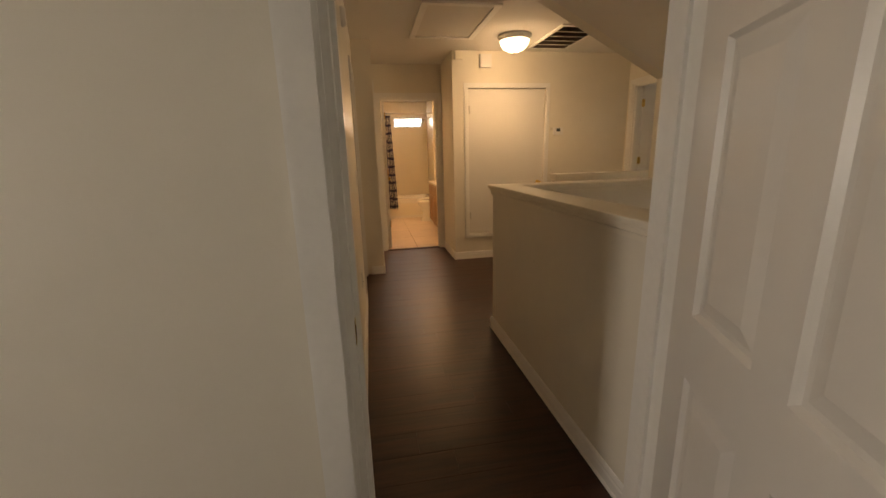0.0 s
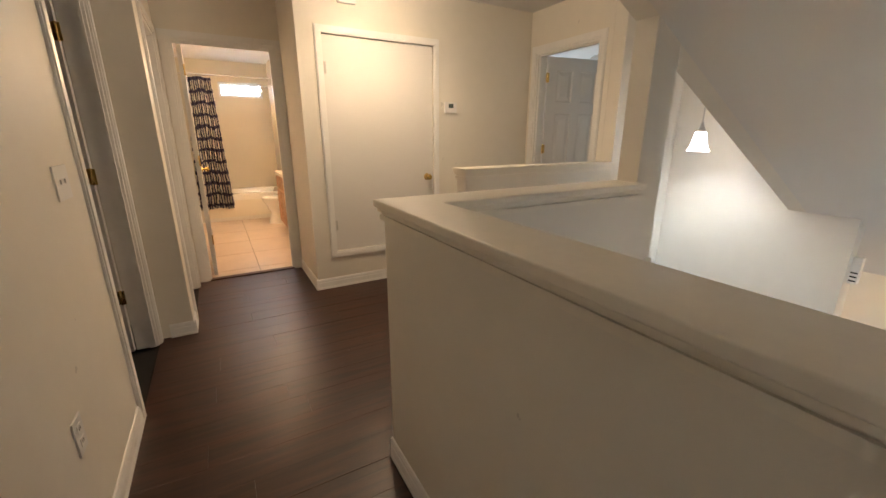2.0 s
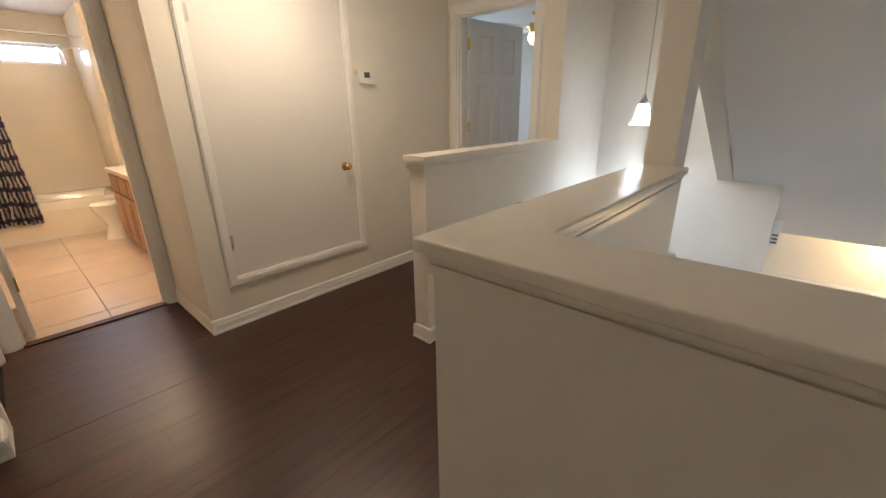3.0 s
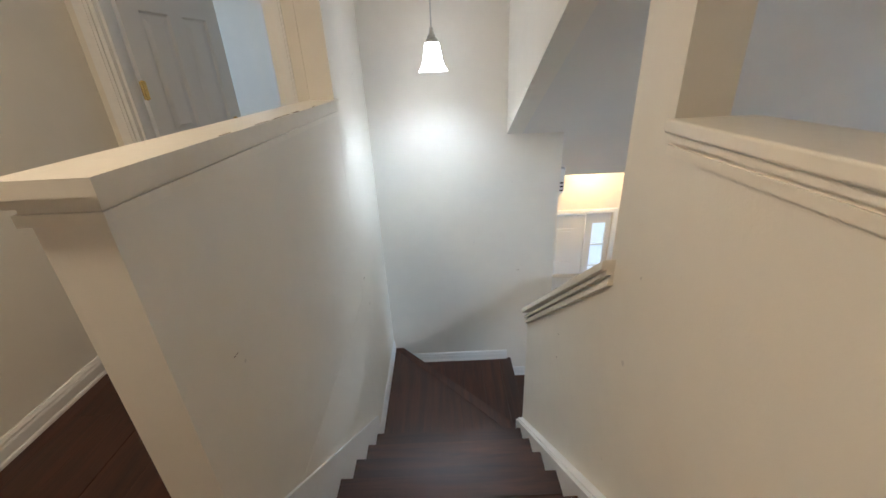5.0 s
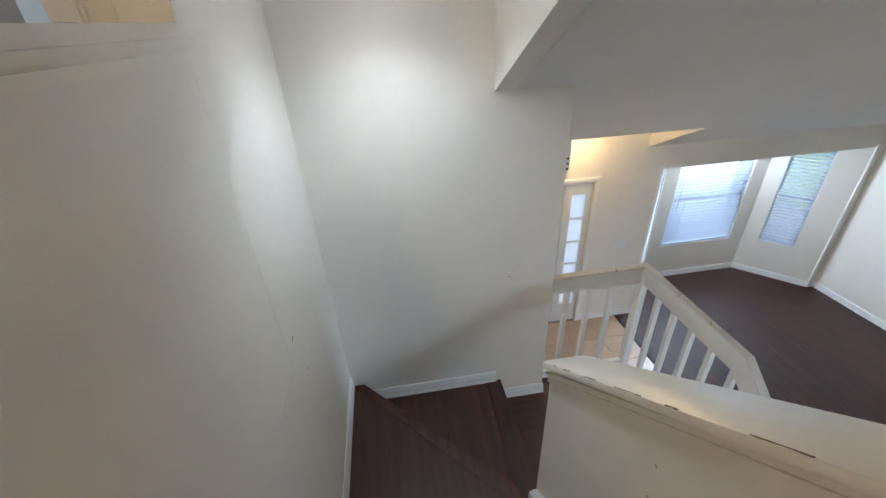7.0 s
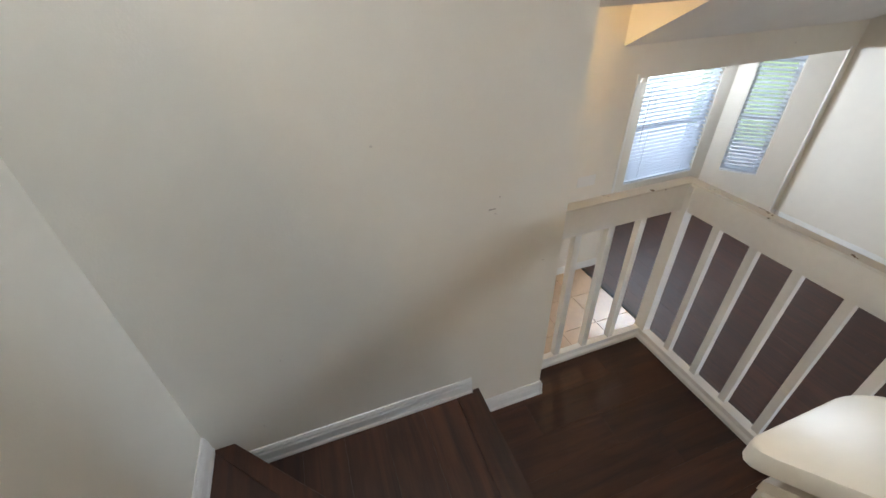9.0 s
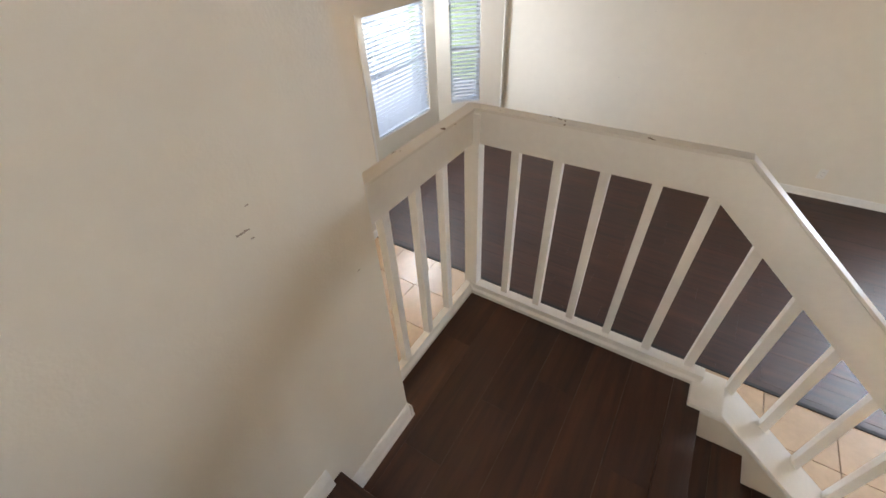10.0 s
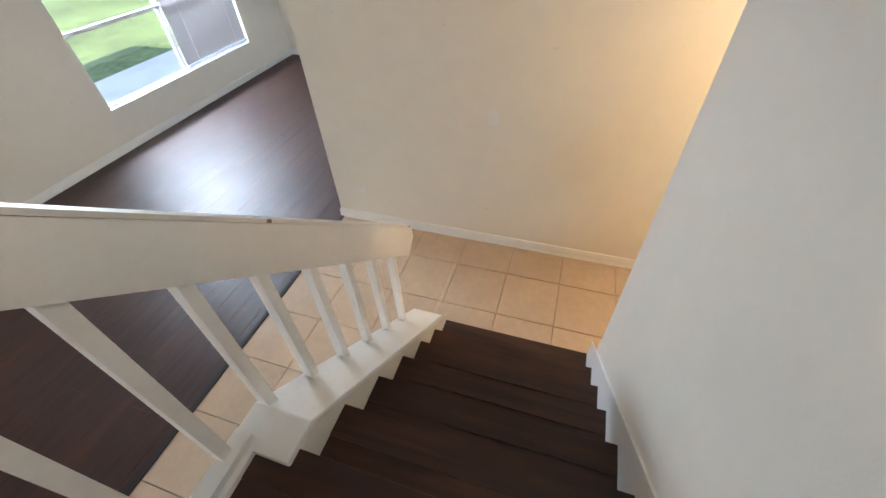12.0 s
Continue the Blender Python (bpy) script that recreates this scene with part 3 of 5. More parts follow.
def panel_door(name, width, height, label, thick=0.035):
    """A six-panel leaf, hinged at x = 0, lying along +x, its thickness in y, standing on z = 0."""
    root = thing(name, (0, 0, 0), label, "door")
    bm = bmesh.new()
    stile, mid = 0.115, 0.10
    w = (width - 2 * stile - mid) / 2
    cols = [(stile, stile + w), (stile + w + mid, width - stile)]
    rows = [(0.22, 0.76), (0.92, 1.52), (1.63, height - 0.12)]
    xs = sorted({0, width, *[c for p in cols for c in p]})
    zs = sorted({0, height, *[c for p in rows for c in p]})
    for x0, x1 in zip(xs, xs[1:]):
        for z0, z1 in zip(zs, zs[1:]):
            if (x0, x1) in cols and (z0, z1) in rows:
                continue
            box(bm, x0, x1, 0, thick, z0, z1)
    bmesh.ops.remove_doubles(bm, verts=bm.verts, dist=0.0005)
    seen = {}
    for f in list(bm.faces):
        key = tuple(round(c, 4) for c in f.calc_center_median())
        seen.setdefault(key, []).append(f)
    bmesh.ops.delete(bm, geom=[f for v in seen.values() if len(v) > 1 for f in v], context="FACES_ONLY")
    part("leaf", bm, DOORP, root)
    for x0, x1 in cols:
        for z0, z1 in rows:
            bm = bmesh.new()
            for y, sgn in ((0.0, 1), (thick, -1)):
                rings = []
                for inset, depth in ((0, 0.0), (0.010, 0.011), (0.022, 0.011), (0.055, 0.003)):
                    rings.append([bm.verts.new((x, y + sgn * depth, z)) for x, z in ((x0 + inset, z0 + inset), (x1 - inset, z0 + inset), (x1 - inset, z1 - inset), (x0 + inset, z1 - inset))])
                for a, b in zip(rings, rings[1:]):
                    for i in range(4):
                        bm.faces.new((a[i], a[(i + 1) % 4], b[(i + 1) % 4], b[i]))
                bm.faces.new(rings[-1])
            bmesh.ops.recalc_face_normals(bm, faces=bm.faces)
            part("panel", bm, DOORP, root)
    return root


def place_door(root, x, y, z, turn):
    root.matrix_basis = pose(x, y, z, 0, 0, turn)


d = panel_door("bedroom_door", 0.82, 2.02, "white six-panel bedroom door standing open")
for z in (0.25, 1.0, 1.78):
    hinge(d, (-0.008, 0.02, z), BRASS)
knob(d, (0.75, 0.0, 0.93), 1, 1, BRASS, "brass knob"), knob(d, (0.75, 0.035, 0.93), 1, -1, BRASS, "brass knob")
place_door(d, 0.925, 1.695, 0.012, -111)
d = panel_door("west_room_door", 0.74, 2.02, "white six-panel door open into the west room")
for z in (0.36, 1.08, 1.80):
    hinge(d, (0.0, 0.036, z), BRASS)
place_door(d, -0.072, 5.17, 0.012, 176)
d = panel_door("bathroom_door", 0.69, 2.03, "white six-panel bathroom door open against the wall")
for z in (0.35, 1.08, 1.83):
    hinge(d, (0.0, 0.0, z), BRASS)
knob(d, (0.63, 0.0, 0.96), 1, 1, BRASS, "brass knob")
place_door(d, 0.408, 6.484, 0.012, 91)
d = panel_door("east_room_door", 0.73, 2.06, "white six-panel bedroom door standing ajar")
for z in (0.42, 1.16, 1.86):
    hinge(d, (0.0, 0.0, z), BRASS)
knob(d, (0.665, 0.0, 0.93), 1, 1, BRASS, "dull brass knob")
place_door(d, 3.575, 5.505, 0.012, -8)
d = panel_door("linen_door", 0.68, 2.02, "white panel closet door, closed")
place_door(d, 0.205, 5.52, 0.012, 90)

closet = thing("closet_door", (1.84, 5.64, 0.33), "flat white closet door set above the floor", "door")
boxes("leaf", [(1.364, 2.326, 5.648, 5.69, 0.334, 2.06)], DOORP, closet, edge=0.003)
knob(closet, (2.262, 5.648, 0.935), 1, 1, BRASS, "polished brass knob")
for z in (0.56, 1.82):
    hinge(closet, (1.362, 5.634, z), STEEL)
# black sheet in place of the shade seen through the gap round the leaf
tagged(boxes("backing_closet", [(1.36, 2.33, 5.70, 5.745, 0.33, 2.065)], DARK, None, "black sheet behind the closet door, standing in for the shade in its gap", kind="structure"), category="wall")
strike = thing("strike_plate", (0.1035, 1.73, 0.915), "brass strike plate on the door jamb", "strike plate")
boxes("plate", [(0.103, 0.1045, 1.716, 1.742, 0.885, 0.945)], BRASS, strike, edge=0.0005)
boxes("hole", [(0.1043, 0.1050, 1.724, 1.736, 0.901, 0.929)], DARK, strike)

entry = thing("entry_door", (6.42, 2.56, G), "white panelled entry door with brass hardware", "door")
boxes("leaf", [(6.40, 6.445, 2.135, 3.0, G + 0.02, -0.66)], DOORP, entry, edge=0.003)
for y0, y1 in ((2.27, 2.53), (2.63, 2.90)):
    for z0, z1 in ((G + 0.2, G + 0.78), (G + 0.95, G + 1.35), (G + 1.45, G + 1.85)):
        bm = bmesh.new()
        box(bm, 6.392, 6.401, y0, y1, z0, z1)
        bevel(bm, 0.006, 2)
        box(bm, 6.388, 6.394, y0 + 0.04, y1 - 0.04, z0 + 0.04, z1 - 0.04)
        part("panel", bm, DOORP, entry)
knob(entry, (6.40, 2.228, -1.755), 0, -1, BRASS, "brass knob")
bm = bmesh.new()
lathe(bm, [(0, 0), (0.03, 0), (0.03, 0.008), (0.022, 0.014), (0, 0.016)], seg=20)
bm.transform(Matrix.Translation((6.40, 2.228, -1.63)) @ Matrix.Rotation(radians(-90), 4, "Y"))
part("deadbolt", bm, STEEL, entry, "nickel deadbolt", smooth=True)
side = thing("sidelight", (6.42, 1.97, G), "white sidelight with four frosted panes beside the door", "window")
boxes("frame", [(6.39, 6.45, 2.035, 2.13, G, -0.63), (6.39, 6.45, 1.785, 1.848, G, -0.63), (6.39, 6.45, 1.848, 2.035, G, G + 0.30), (6.39, 6.45, 1.848, 2.035, -0.785, -0.63)], DOORP, side, edge=0.004)
n = 5
h = (-0.785 - (G + 0.30)) / n
FROST = material("frosted_pane", (0.92, 0.95, 1.0), 0.6)
FROST.node_tree.nodes["Principled BSDF"].inputs["Transmission Weight"].default_value = 0.9
for i in range(n):
    z = G + 0.30 + i * h
    pane = boxes("pane", [(6.418, 6.424, 1.848, 2.035, z + 0.008, z + h - 0.008)], FROST, side)
    pane.visible_shadow = False
    if i:
        boxes("muntin", [(6.395, 6.445, 1.848, 2.035, z - 0.009, z + 0.009)], DOORP, side, edge=0.003)


# ---- stairs ----
RISE = 0.18
stairs = thing("staircase", (2.8, 4.05, G), "dark wood staircase with two winders, a landing and white skirts", "staircase")


def tread(x0, x1, y0, y1, z, front, mat):
    """One tread board and its nosing; front is the side that is stepped off ('+x', '-x', '-y')."""
    t = 0.03
    w = 0.085
    if front == "+x":
        a, b = (x0, x1 - w, y0, y1), (x1 - w, x1 + 0.018, y0, y1)
    else:
        a, b = (x0 + w, x1, y0, y1), (x0 - 0.018, x0 + w, y0, y1)
    boxes("tread", [(a[0], a[1], a[2], a[3], z - t, z)], mat, stairs)
    bm = bmesh.new()
    box(bm, b[0], b[1], b[2], b[3], z - t - 0.004, z + 0.003)
    bevel(bm, 0.006, 2)
    part("nosing", bm, mat, stairs, smooth=True)


def riser(x0, x1, y0, y1, z0, z1, mat=None):
    boxes("riser", [(x0, x1, y0, y1, z0, z1)], mat or WOODY, stairs)


YN, YD = 4.537, 3.566          # faces of the upper flight
RUN = 0.228
X0 = 2.075                      # top nosing
boxes("nosing", [(X0 - 0.09, X0 + 0.018, YD, YN, -0.034, 0.004)], WOODY, stairs, edge=0.006)
riser(X0 - 0.02, X0, YD, YN, -RISE, -0.03)
for i in range(1, 6):
    xa, xb = X0 + (i - 1) * RUN, X0 + i * RUN
    tread(xa, xb, YD, YN, -RISE * i, "+x", WOODY)
    riser(xb - 0.02, xb, YD, YN, -RISE * (i + 1), -RISE * i - 0.03)
XA = X0 + 5 * RUN              # start of the winders
XB = 4.305
ZB = -1.24                     # second winder
YB = 3.50                      # edge of the second winder
P0, P1 = (3.385, YD), (XB, 4.455)


def slab(name, pts, z, mat, t=0.03, edge=0.0):
    bm = bmesh.new()
    prism(bm, pts, 2, z - t, z)
    if edge:
        bevel(bm, edge, 2)
    return part(name, bm, mat, stairs, smooth=edge > 0)


dv = Vector((P1[0] - P0[0], P1[1] - P0[1])).normalized()
nv = Vector((-dv.y, dv.x)) * 0.10
slab("tread", [(XA, YD), P0, P1, (XB, YN), (XA, YN)], -6 * RISE, WOODX)
slab("nosing", [(P0[0] + 0.0, P0[1] - 0.0), P1, (XB, P1[1] + nv.y * 1.1), (P0[0] + nv.x * 0.6, P0[1] + nv.y)], -6 * RISE + 0.004, WOODX, 0.034, 0.004)
slab("riser", [P0, (P0[0] - nv.x * 0.2, P0[1] + nv.y * 0.2), (P1[0], P1[1] + 0.02), P1], -6 * RISE - 0.03, WOODX, 0.15)
W = 0.165
y = YB + 0.095
while y < 4.5:
    y1 = min(y + W, 4.5)
    slab("plank", [(3.30, y), (XB, y), (XB, y1 - 0.0005), (3.30, y1 - 0.0005)], ZB, WOODX, 0.012)
    y = y1
slab("tread", [(3.30, YB), (XB, YB), (XB, 4.50), (3.30, 4.50)], ZB - 0.012, DARK, 0.02)
slab("nosing", [(3.40, YB - 0.016), (XB, YB - 0.016), (XB, YB + 0.094), (3.40, YB + 0.094)], ZB + 0.003, WOODX, 0.034, 0.005)
slab("riser", [(3.40, YB), (XB, YB), (XB, YB + 0.02), (3.40, YB + 0.02)], ZB - 0.03, WOODX, 0.15)
# landing
LX0, LX1, LY0 = 3.37, 4.432, 2.44
LZ = -8 * RISE
slab("landing_base", [(LX0 + 0.01, LY0), (LX1, LY0), (LX1, YB), (LX0 + 0.01, YB)], LZ - 0.012, DARK, 0.10)
x = LX0 + 0.09
i = 0
while x < LX1:
    x1 = min(x + 0.16, LX1)
    cut = (2.95, 3.25, 2.75)[i % 3]
    for a, b in ((LY0, cut), (cut, YB)):
        slab("plank", [(x, a + 0.0003), (x1 - 0.0005, a + 0.0003), (x1 - 0.0005, b - 0.0003), (x, b - 0.0003)], LZ, WOODY, 0.012)
    x = x1
    i += 1
LR = 0.206
YS0, YS1 = 2.542, 3.46
slab("nosing", [(LX0 - 0.018, LY0), (LX0 + 0.089, LY0), (LX0 + 0.089, YS1 + 0.04), (LX0 - 0.018, YS1 + 0.04)], LZ + 0.003, WOODY, 0.034, 0.005)
riser(LX0, LX0 + 0.02, YS0, YS1, LZ - RISE, LZ - 0.03)
for i in range(1, 7):
    xb, xa = LX0 - (i - 1) * LR, LX0 - i * LR
    tread(xa, xb, YS0, YS1, LZ - RISE * i, "-x", WOODY)
    riser(xa, xa + 0.02, YS0, YS1, LZ - RISE * (i + 1), LZ - RISE * i - 0.03)
XE = LX0 - 6 * LR              # foot of the stairs


def skirt(y0, y1, x0, z0, x1, z1, lift, drop, label="white sloping skirt board"):
    bm = bmesh.new()
    prism(bm, [(x0, z0 + lift), (x1, z1 + lift), (x1, z1 - drop), (x0, z0 - drop)], 1, y0, y1)
    m = (y0 + y1) / 2
    prism(bm, [(x0, z0 + lift), (x1, z1 + lift), (x1, z1 + lift + 0.012), (x0, z0 + lift + 0.012)], 1, y0, m + (y1 - m) * 0.4)
    part("skirt", bm, TRIM, stairs, label)


skirt(YN - 0.014, YN - 0.001, 2.10, 0.09, 3.33, -0.917, 0.06, 0.32)
skirt(YD + 0.001, YD + 0.046, 2.03, 0.04, 3.365, -1.03, 0.065, 0.26)
skirt(YS1 - 0.014, YS1 - 0.001, LX0 + 0.02, LZ, XE - 0.01, LZ - 1.09, 0.14, 0.40)
boxes("skirt", [(LX0 + 0.02, 3.40, YS1 - 0.014, YS1 - 0.001, LZ, LZ + 0.14)], TRIM, stairs)
# closed side of the lower flight and of the landing
bm = bmesh.new()
prism(bm, [(LX0, -1.453), (3.27, -1.453), (2.225, -1.453 - 0.845 * 1.045), (2.225, G), (LX1 + 0.02, G), (LX1 + 0.02, LZ - 0.04), (LX0, LZ - 0.04)], 1, 2.385, 2.541)
part("side_wall", bm, PAINT, stairs, "white closed side under the railing")
boxes("side_wall", [(4.432, 4.46, 2.385, 3.158, G, LZ - 0.02)], PAINT, stairs)

rail = thing("stair_railing", (4.43, 2.41, LZ), "white painted railing with a deep flat rail and square balusters", "railing")
RT, RB = -0.492, -0.622
XR, YR = 4.445, 2.410
SL = 0.863


def rail_board(pts, axis, a, b):
    bm = bmesh.new()
    prism(bm, pts, axis, a, b)
    bevel(bm, 0.006, 2)
    return bm


part("rail_board", rail_board([(YR - 0.02, RB), (3.158, RB), (3.158, RT), (YR - 0.02, RT)], 0, XR - 0.02, XR + 0.02), TRIM, rail, smooth=True)
XK = 3.56
ZE = RT - SL * (XK - 2.24)
bm = rail_board([(XR + 0.02, RT), (XK, RT), (2.235, ZE + 0.005), (2.225, ZE - 0.06), (2.30, ZE - 0.118 - 0.01), (XK + 0.04, RB), (XR + 0.02, RB)], 1, YR - 0.02, YR + 0.02)
part("rail_board", bm, TRIM, rail, smooth=True)
# thin top cap with worn paint
bm = bmesh.new()
prism(bm, [(XR + 0.026, RT), (XR + 0.026, RT + 0.010), (XK - 0.004, RT + 0.010), (2.235, ZE + 0.018), (2.235, ZE + 0.006), (XK, RT)], 1, YR - 0.024, YR + 0.022)
part("rail_cap", bm, WORN, rail, "thin top strip with chipped paint")
boxes("rail_cap", [(XR - 0.024, XR + 0.026, YR + 0.022, 3.18, RT, RT + 0.010)], WORN, rail)
HB = 0.016


def baluster(x, y, z0, z1, w=HB):
    bm = bmesh.new()
    box(bm, x - w, x + w, y - w, y + w, z0, z1)
    bevel(bm, 0.003, 1)
    part("baluster", bm, TRIM, rail)


shoe_z = LZ + 0.052


def curb_z(x):
    """Top of the board along the open side of the lower flight."""
    return -1.415 - 0.845 * (3.285 - x)


for i in range(5):
    baluster(4.255 - i * 0.1645, YR - 0.005, shoe_z, RT - 0.03)
for y in (2.635, 2.805, 2.975):
    baluster(XR + 0.003, y, shoe_z, RT - 0.03)
bm = bmesh.new()
box(bm, XR - 0.045, XR + 0.02, YR - 0.018, YR + 0.03, LZ + 0.0, RT - 0.01)
bevel(bm, 0.003, 1)
part("corner_post", bm, TRIM, rail)
for i in range(5, 12):
    x = 4.255 - i * 0.1645
    baluster(x, YR - 0.005, min(curb_z(x), LZ + 0.03) - 0.01, RT - SL * (XK - x) - 0.06)
# shoe mouldings round the landing, and the wide curb cap down the flight
bm = bmesh.new()
prism(bm, [(2.395, LZ - 0.02), (2.44 + 0.014, LZ - 0.02), (2.44 + 0.014, LZ + 0.022), (2.44 + 0.004, LZ + 0.034), (2.44 + 0.004, LZ + 0.060), (2.395, LZ + 0.060)], 0, LX0 + 0.0, 4.43)
part("shoe", bm, TRIM, rail)
bm = bmesh.new()
prism(bm, [(4.46, LZ - 0.02), (4.432 - 0.014, LZ - 0.02), (4.432 - 0.014, LZ + 0.022), (4.432 - 0.004, LZ + 0.034), (4.432 - 0.004, LZ + 0.060), (4.46, LZ + 0.060)], 1, 2.395, 3.158)
part("shoe", bm, TRIM, rail)
bm = bmesh.new()
prism(bm, [(LX0 + 0.03, -1.452), (LX0 + 0.03, -1.415), (3.285, -1.415), (2.235, curb_z(2.235)), (2.205, curb_z(2.205) - 0.03), (2.215, curb_z(2.215) - 0.045), (3.27, -1.452)], 1, 2.375, 2.560)
bevel(bm, 0.006, 2)
part("curb_cap", bm, TRIM, rail, "wide white board along the stair side", smooth=True)


# ---- lamps and fixtures ----
pend = thing("pendant_lamp", (3.84, 4.06, CEIL), "nickel pendant lamp with a frosted bell shade, lit", "lamp")
px, py = 3.84, 4.06
bm = bmesh.new()
lathe(bm, [(0.0, 1.385), (0.004, 1.385), (0.004, CEIL - 0.02), (0.0, CEIL - 0.02)], (px, py, 0), 8)
part("stem", bm, STEEL, pend, smooth=True)
bm = bmesh.new()
lathe(bm, [(0.0, CEIL - 0.03), (0.05, CEIL - 0.03), (0.062, CEIL - 0.012), (0.064, CEIL - 0.001), (0.0, CEIL - 0.001)], (px, py, 0), 24)
part("canopy", bm, STEEL, pend, smooth=True)
bm = bmesh.new()
lathe(bm, [(0.0, 1.340), (0.034, 1.338), (0.032, 1.352), (0.024, 1.358), (0.026, 1.366), (0.014, 1.380), (0.010, 1.41), (0.0, 1.41)], (px, py, 0), 24)
part("socket", bm, STEEL, pend, smooth=True)
bm = bmesh.new()
lathe(bm, [(0.030, 1.342), (0.040, 1.330), (0.047, 1.29), (0.054, 1.25), (0.066, 1.215), (0.082, 1.194), (0.080, 1.192), (0.062, 1.213), (0.050, 1.25), (0.043, 1.29), (0.036, 1.326), (0.028, 1.338)], (px, py, 0), 32)
bmesh.ops.delete(bm, geom=[f for f in bm.faces if len(f.verts) > 4], context="FACES_ONLY")
part("shade", bm, SHADE, pend, "frosted glass bell shade", smooth=True)

lampc = thing("ceiling_lamp", (1.70, 5.03, CEIL), "flush ceiling lamp with a glowing frosted glass bowl", "lamp")
bm = bmesh.new()
lathe(bm, [(0.0, CEIL - 0.001), (0.17, CEIL - 0.001), (0.172, CEIL - 0.018), (0.155, CEIL - 0.035), (0.150, CEIL - 0.05), (0.0, CEIL - 0.05)], (1.70, 5.03, 0), 40)
part("base", bm, TRIM, lampc, smooth=True)
bm = bmesh.new()
lathe(bm, [(0.0, CEIL - 0.155), (0.06, CEIL - 0.150), (0.11, CEIL - 0.125), (0.140, CEIL - 0.085), (0.148, CEIL - 0.051), (0.143, CEIL - 0.0505), (0.0, CEIL - 0.0505)], (1.70, 5.03, 0), 40)
bowl = part("bowl", bm, BOWL, lampc, "frosted glass bowl", smooth=True)
bowl.visible_shadow = False
bm = bmesh.new()
lathe(bm, [(0.0, CEIL - 0.175), (0.006, CEIL - 0.172), (0.008, CEIL - 0.160), (0.012, CEIL - 0.154), (0.0, CEIL - 0.153)], (1.70, 5.03, 0), 12)
part("finial", bm, STEEL, lampc, smooth=True)

vent = thing("return_air_grille", (2.245, 5.05, CEIL), "white ceiling return-air grille with dark slots", "vent")
boxes("backing", [(2.05, 2.44, 4.66, 5.42, CEIL - 0.004, CEIL - 0.001)], DARK, vent)
boxes("frame", [(2.02, 2.05, 4.63, 5.45, CEIL - 0.016, CEIL - 0.001), (2.44, 2.47, 4.63, 5.45, CEIL - 0.016, CEIL - 0.001), (2.05, 2.44, 4.63, 4.66, CEIL - 0.016, CEIL - 0.001), (2.05, 2.44, 5.42, 5.45, CEIL - 0.016, CEIL - 0.001)], TRIM, vent, edge=0.003)
BROWN = material("grille_slat", (0.13, 0.09, 0.07), 0.5, grain=((30, 0.1),))
for i in range(26):
    y = 4.675 + i * 0.0292
    bm = bmesh.new()
    box(bm, 2.05, 2.44, -0.010, 0.010, -0.0008, 0.0008)
    bm.transform(Matrix.Translation((0, y, CEIL - 0.011)) @ Matrix.Rotation(radians(35), 4, "X"))
    part("slat", bm, BROWN, vent)
for i in range(4):
    y = 4.80 + i * 0.155
    boxes("brace", [(2.05, 2.44, y - 0.004, y + 0.004, CEIL - 0.021, CEIL - 0.015)], TRIM, vent)

hatch = thing("attic_hatch", (0.965, 4.66, CEIL), "white attic hatch panel with a plain trim frame", "hatch")
boxes("panel", [(0.695, 1.235, 4.235, 5.095, CEIL - 0.006, CEIL - 0.001)], CEILING, hatch)
boxes("frame", [(0.64, 0.695, 4.18, 5.15, CEIL - 0.018, CEIL - 0.001), (1.235, 1.29, 4.18, 5.15, CEIL - 0.018, CEIL - 0.001), (0.695, 1.235, 4.18, 4.235, CEIL - 0.018, CEIL - 0.001), (0.695, 1.235, 5.095, 5.15, CEIL - 0.018, CEIL - 0.001)], TRIM, hatch, edge=0.004)

th = thing("thermostat", (2.502, 5.637, 1.56), "white wall thermostat with a small grey display", "thermostat")
boxes("body", [(2.445, 2.565, 5.612, 5.636, 1.515, 1.605)], WHITE, th, edge=0.006)
boxes("screen", [(2.478, 2.528, 5.6095, 5.6125, 1.555, 1.592)], material("grey_display", (0.10, 0.12, 0.11), 0.2), th)
boxes("button", [(2.538, 2.552, 5.609, 5.613, 1.565, 1.582)], TRIM, th, edge=0.001)
for x0, x1, z0, z1, lab in ((1.20, 1.285, 2.365, 2.455, "small tan chime box high on the wall"), (1.50, 1.635, 2.285, 2.43, "square white wall-mounted alarm box")):
    b = thing("wall_box", ((x0 + x1) / 2, 5.637, z0), lab, "alarm")
    boxes("body", [(x0, x1, 5.598, 5.636, z0, z1)], WHITE if x0 > 1.4 else CAP, b, edge=0.006)
    boxes("cover", [(x0 + 0.012, x1 - 0.012, 5.593, 5.599, z0 + 0.012, z1 - 0.012)], WHITE if x0 > 1.4 else CAP, b, edge=0.002)
det = thing("door_chime", (4.4, 3.11, 0.29), "white slotted chime box on the wall end", "chime")
boxes("body", [(4.372, 4.428, 3.106, 3.157, 0.29, 0.48)], WHITE, det, edge=0.008)
for i in range(3):
    boxes("slot", [(4.3705, 4.373, 3.112, 3.15, 0.305 + i * 0.03, 0.316 + i * 0.03)], DARK, det)
smoke = thing("smoke_alarm", (0.05, 3.54, 2.12), "small white alarm on the hall wall", "alarm")
bm = bmesh.new()
lathe(bm, [(0, 0), (0.055, 0), (0.055, 0.012), (0.045, 0.03), (0, 0.032)], seg=24)
bm.transform(Matrix.Translation((T + 0.001, 3.54, 2.14)) @ Matrix.Rotation(radians(90), 4, "Y"))
part("body", bm, WHITE, smoke, smooth=True)


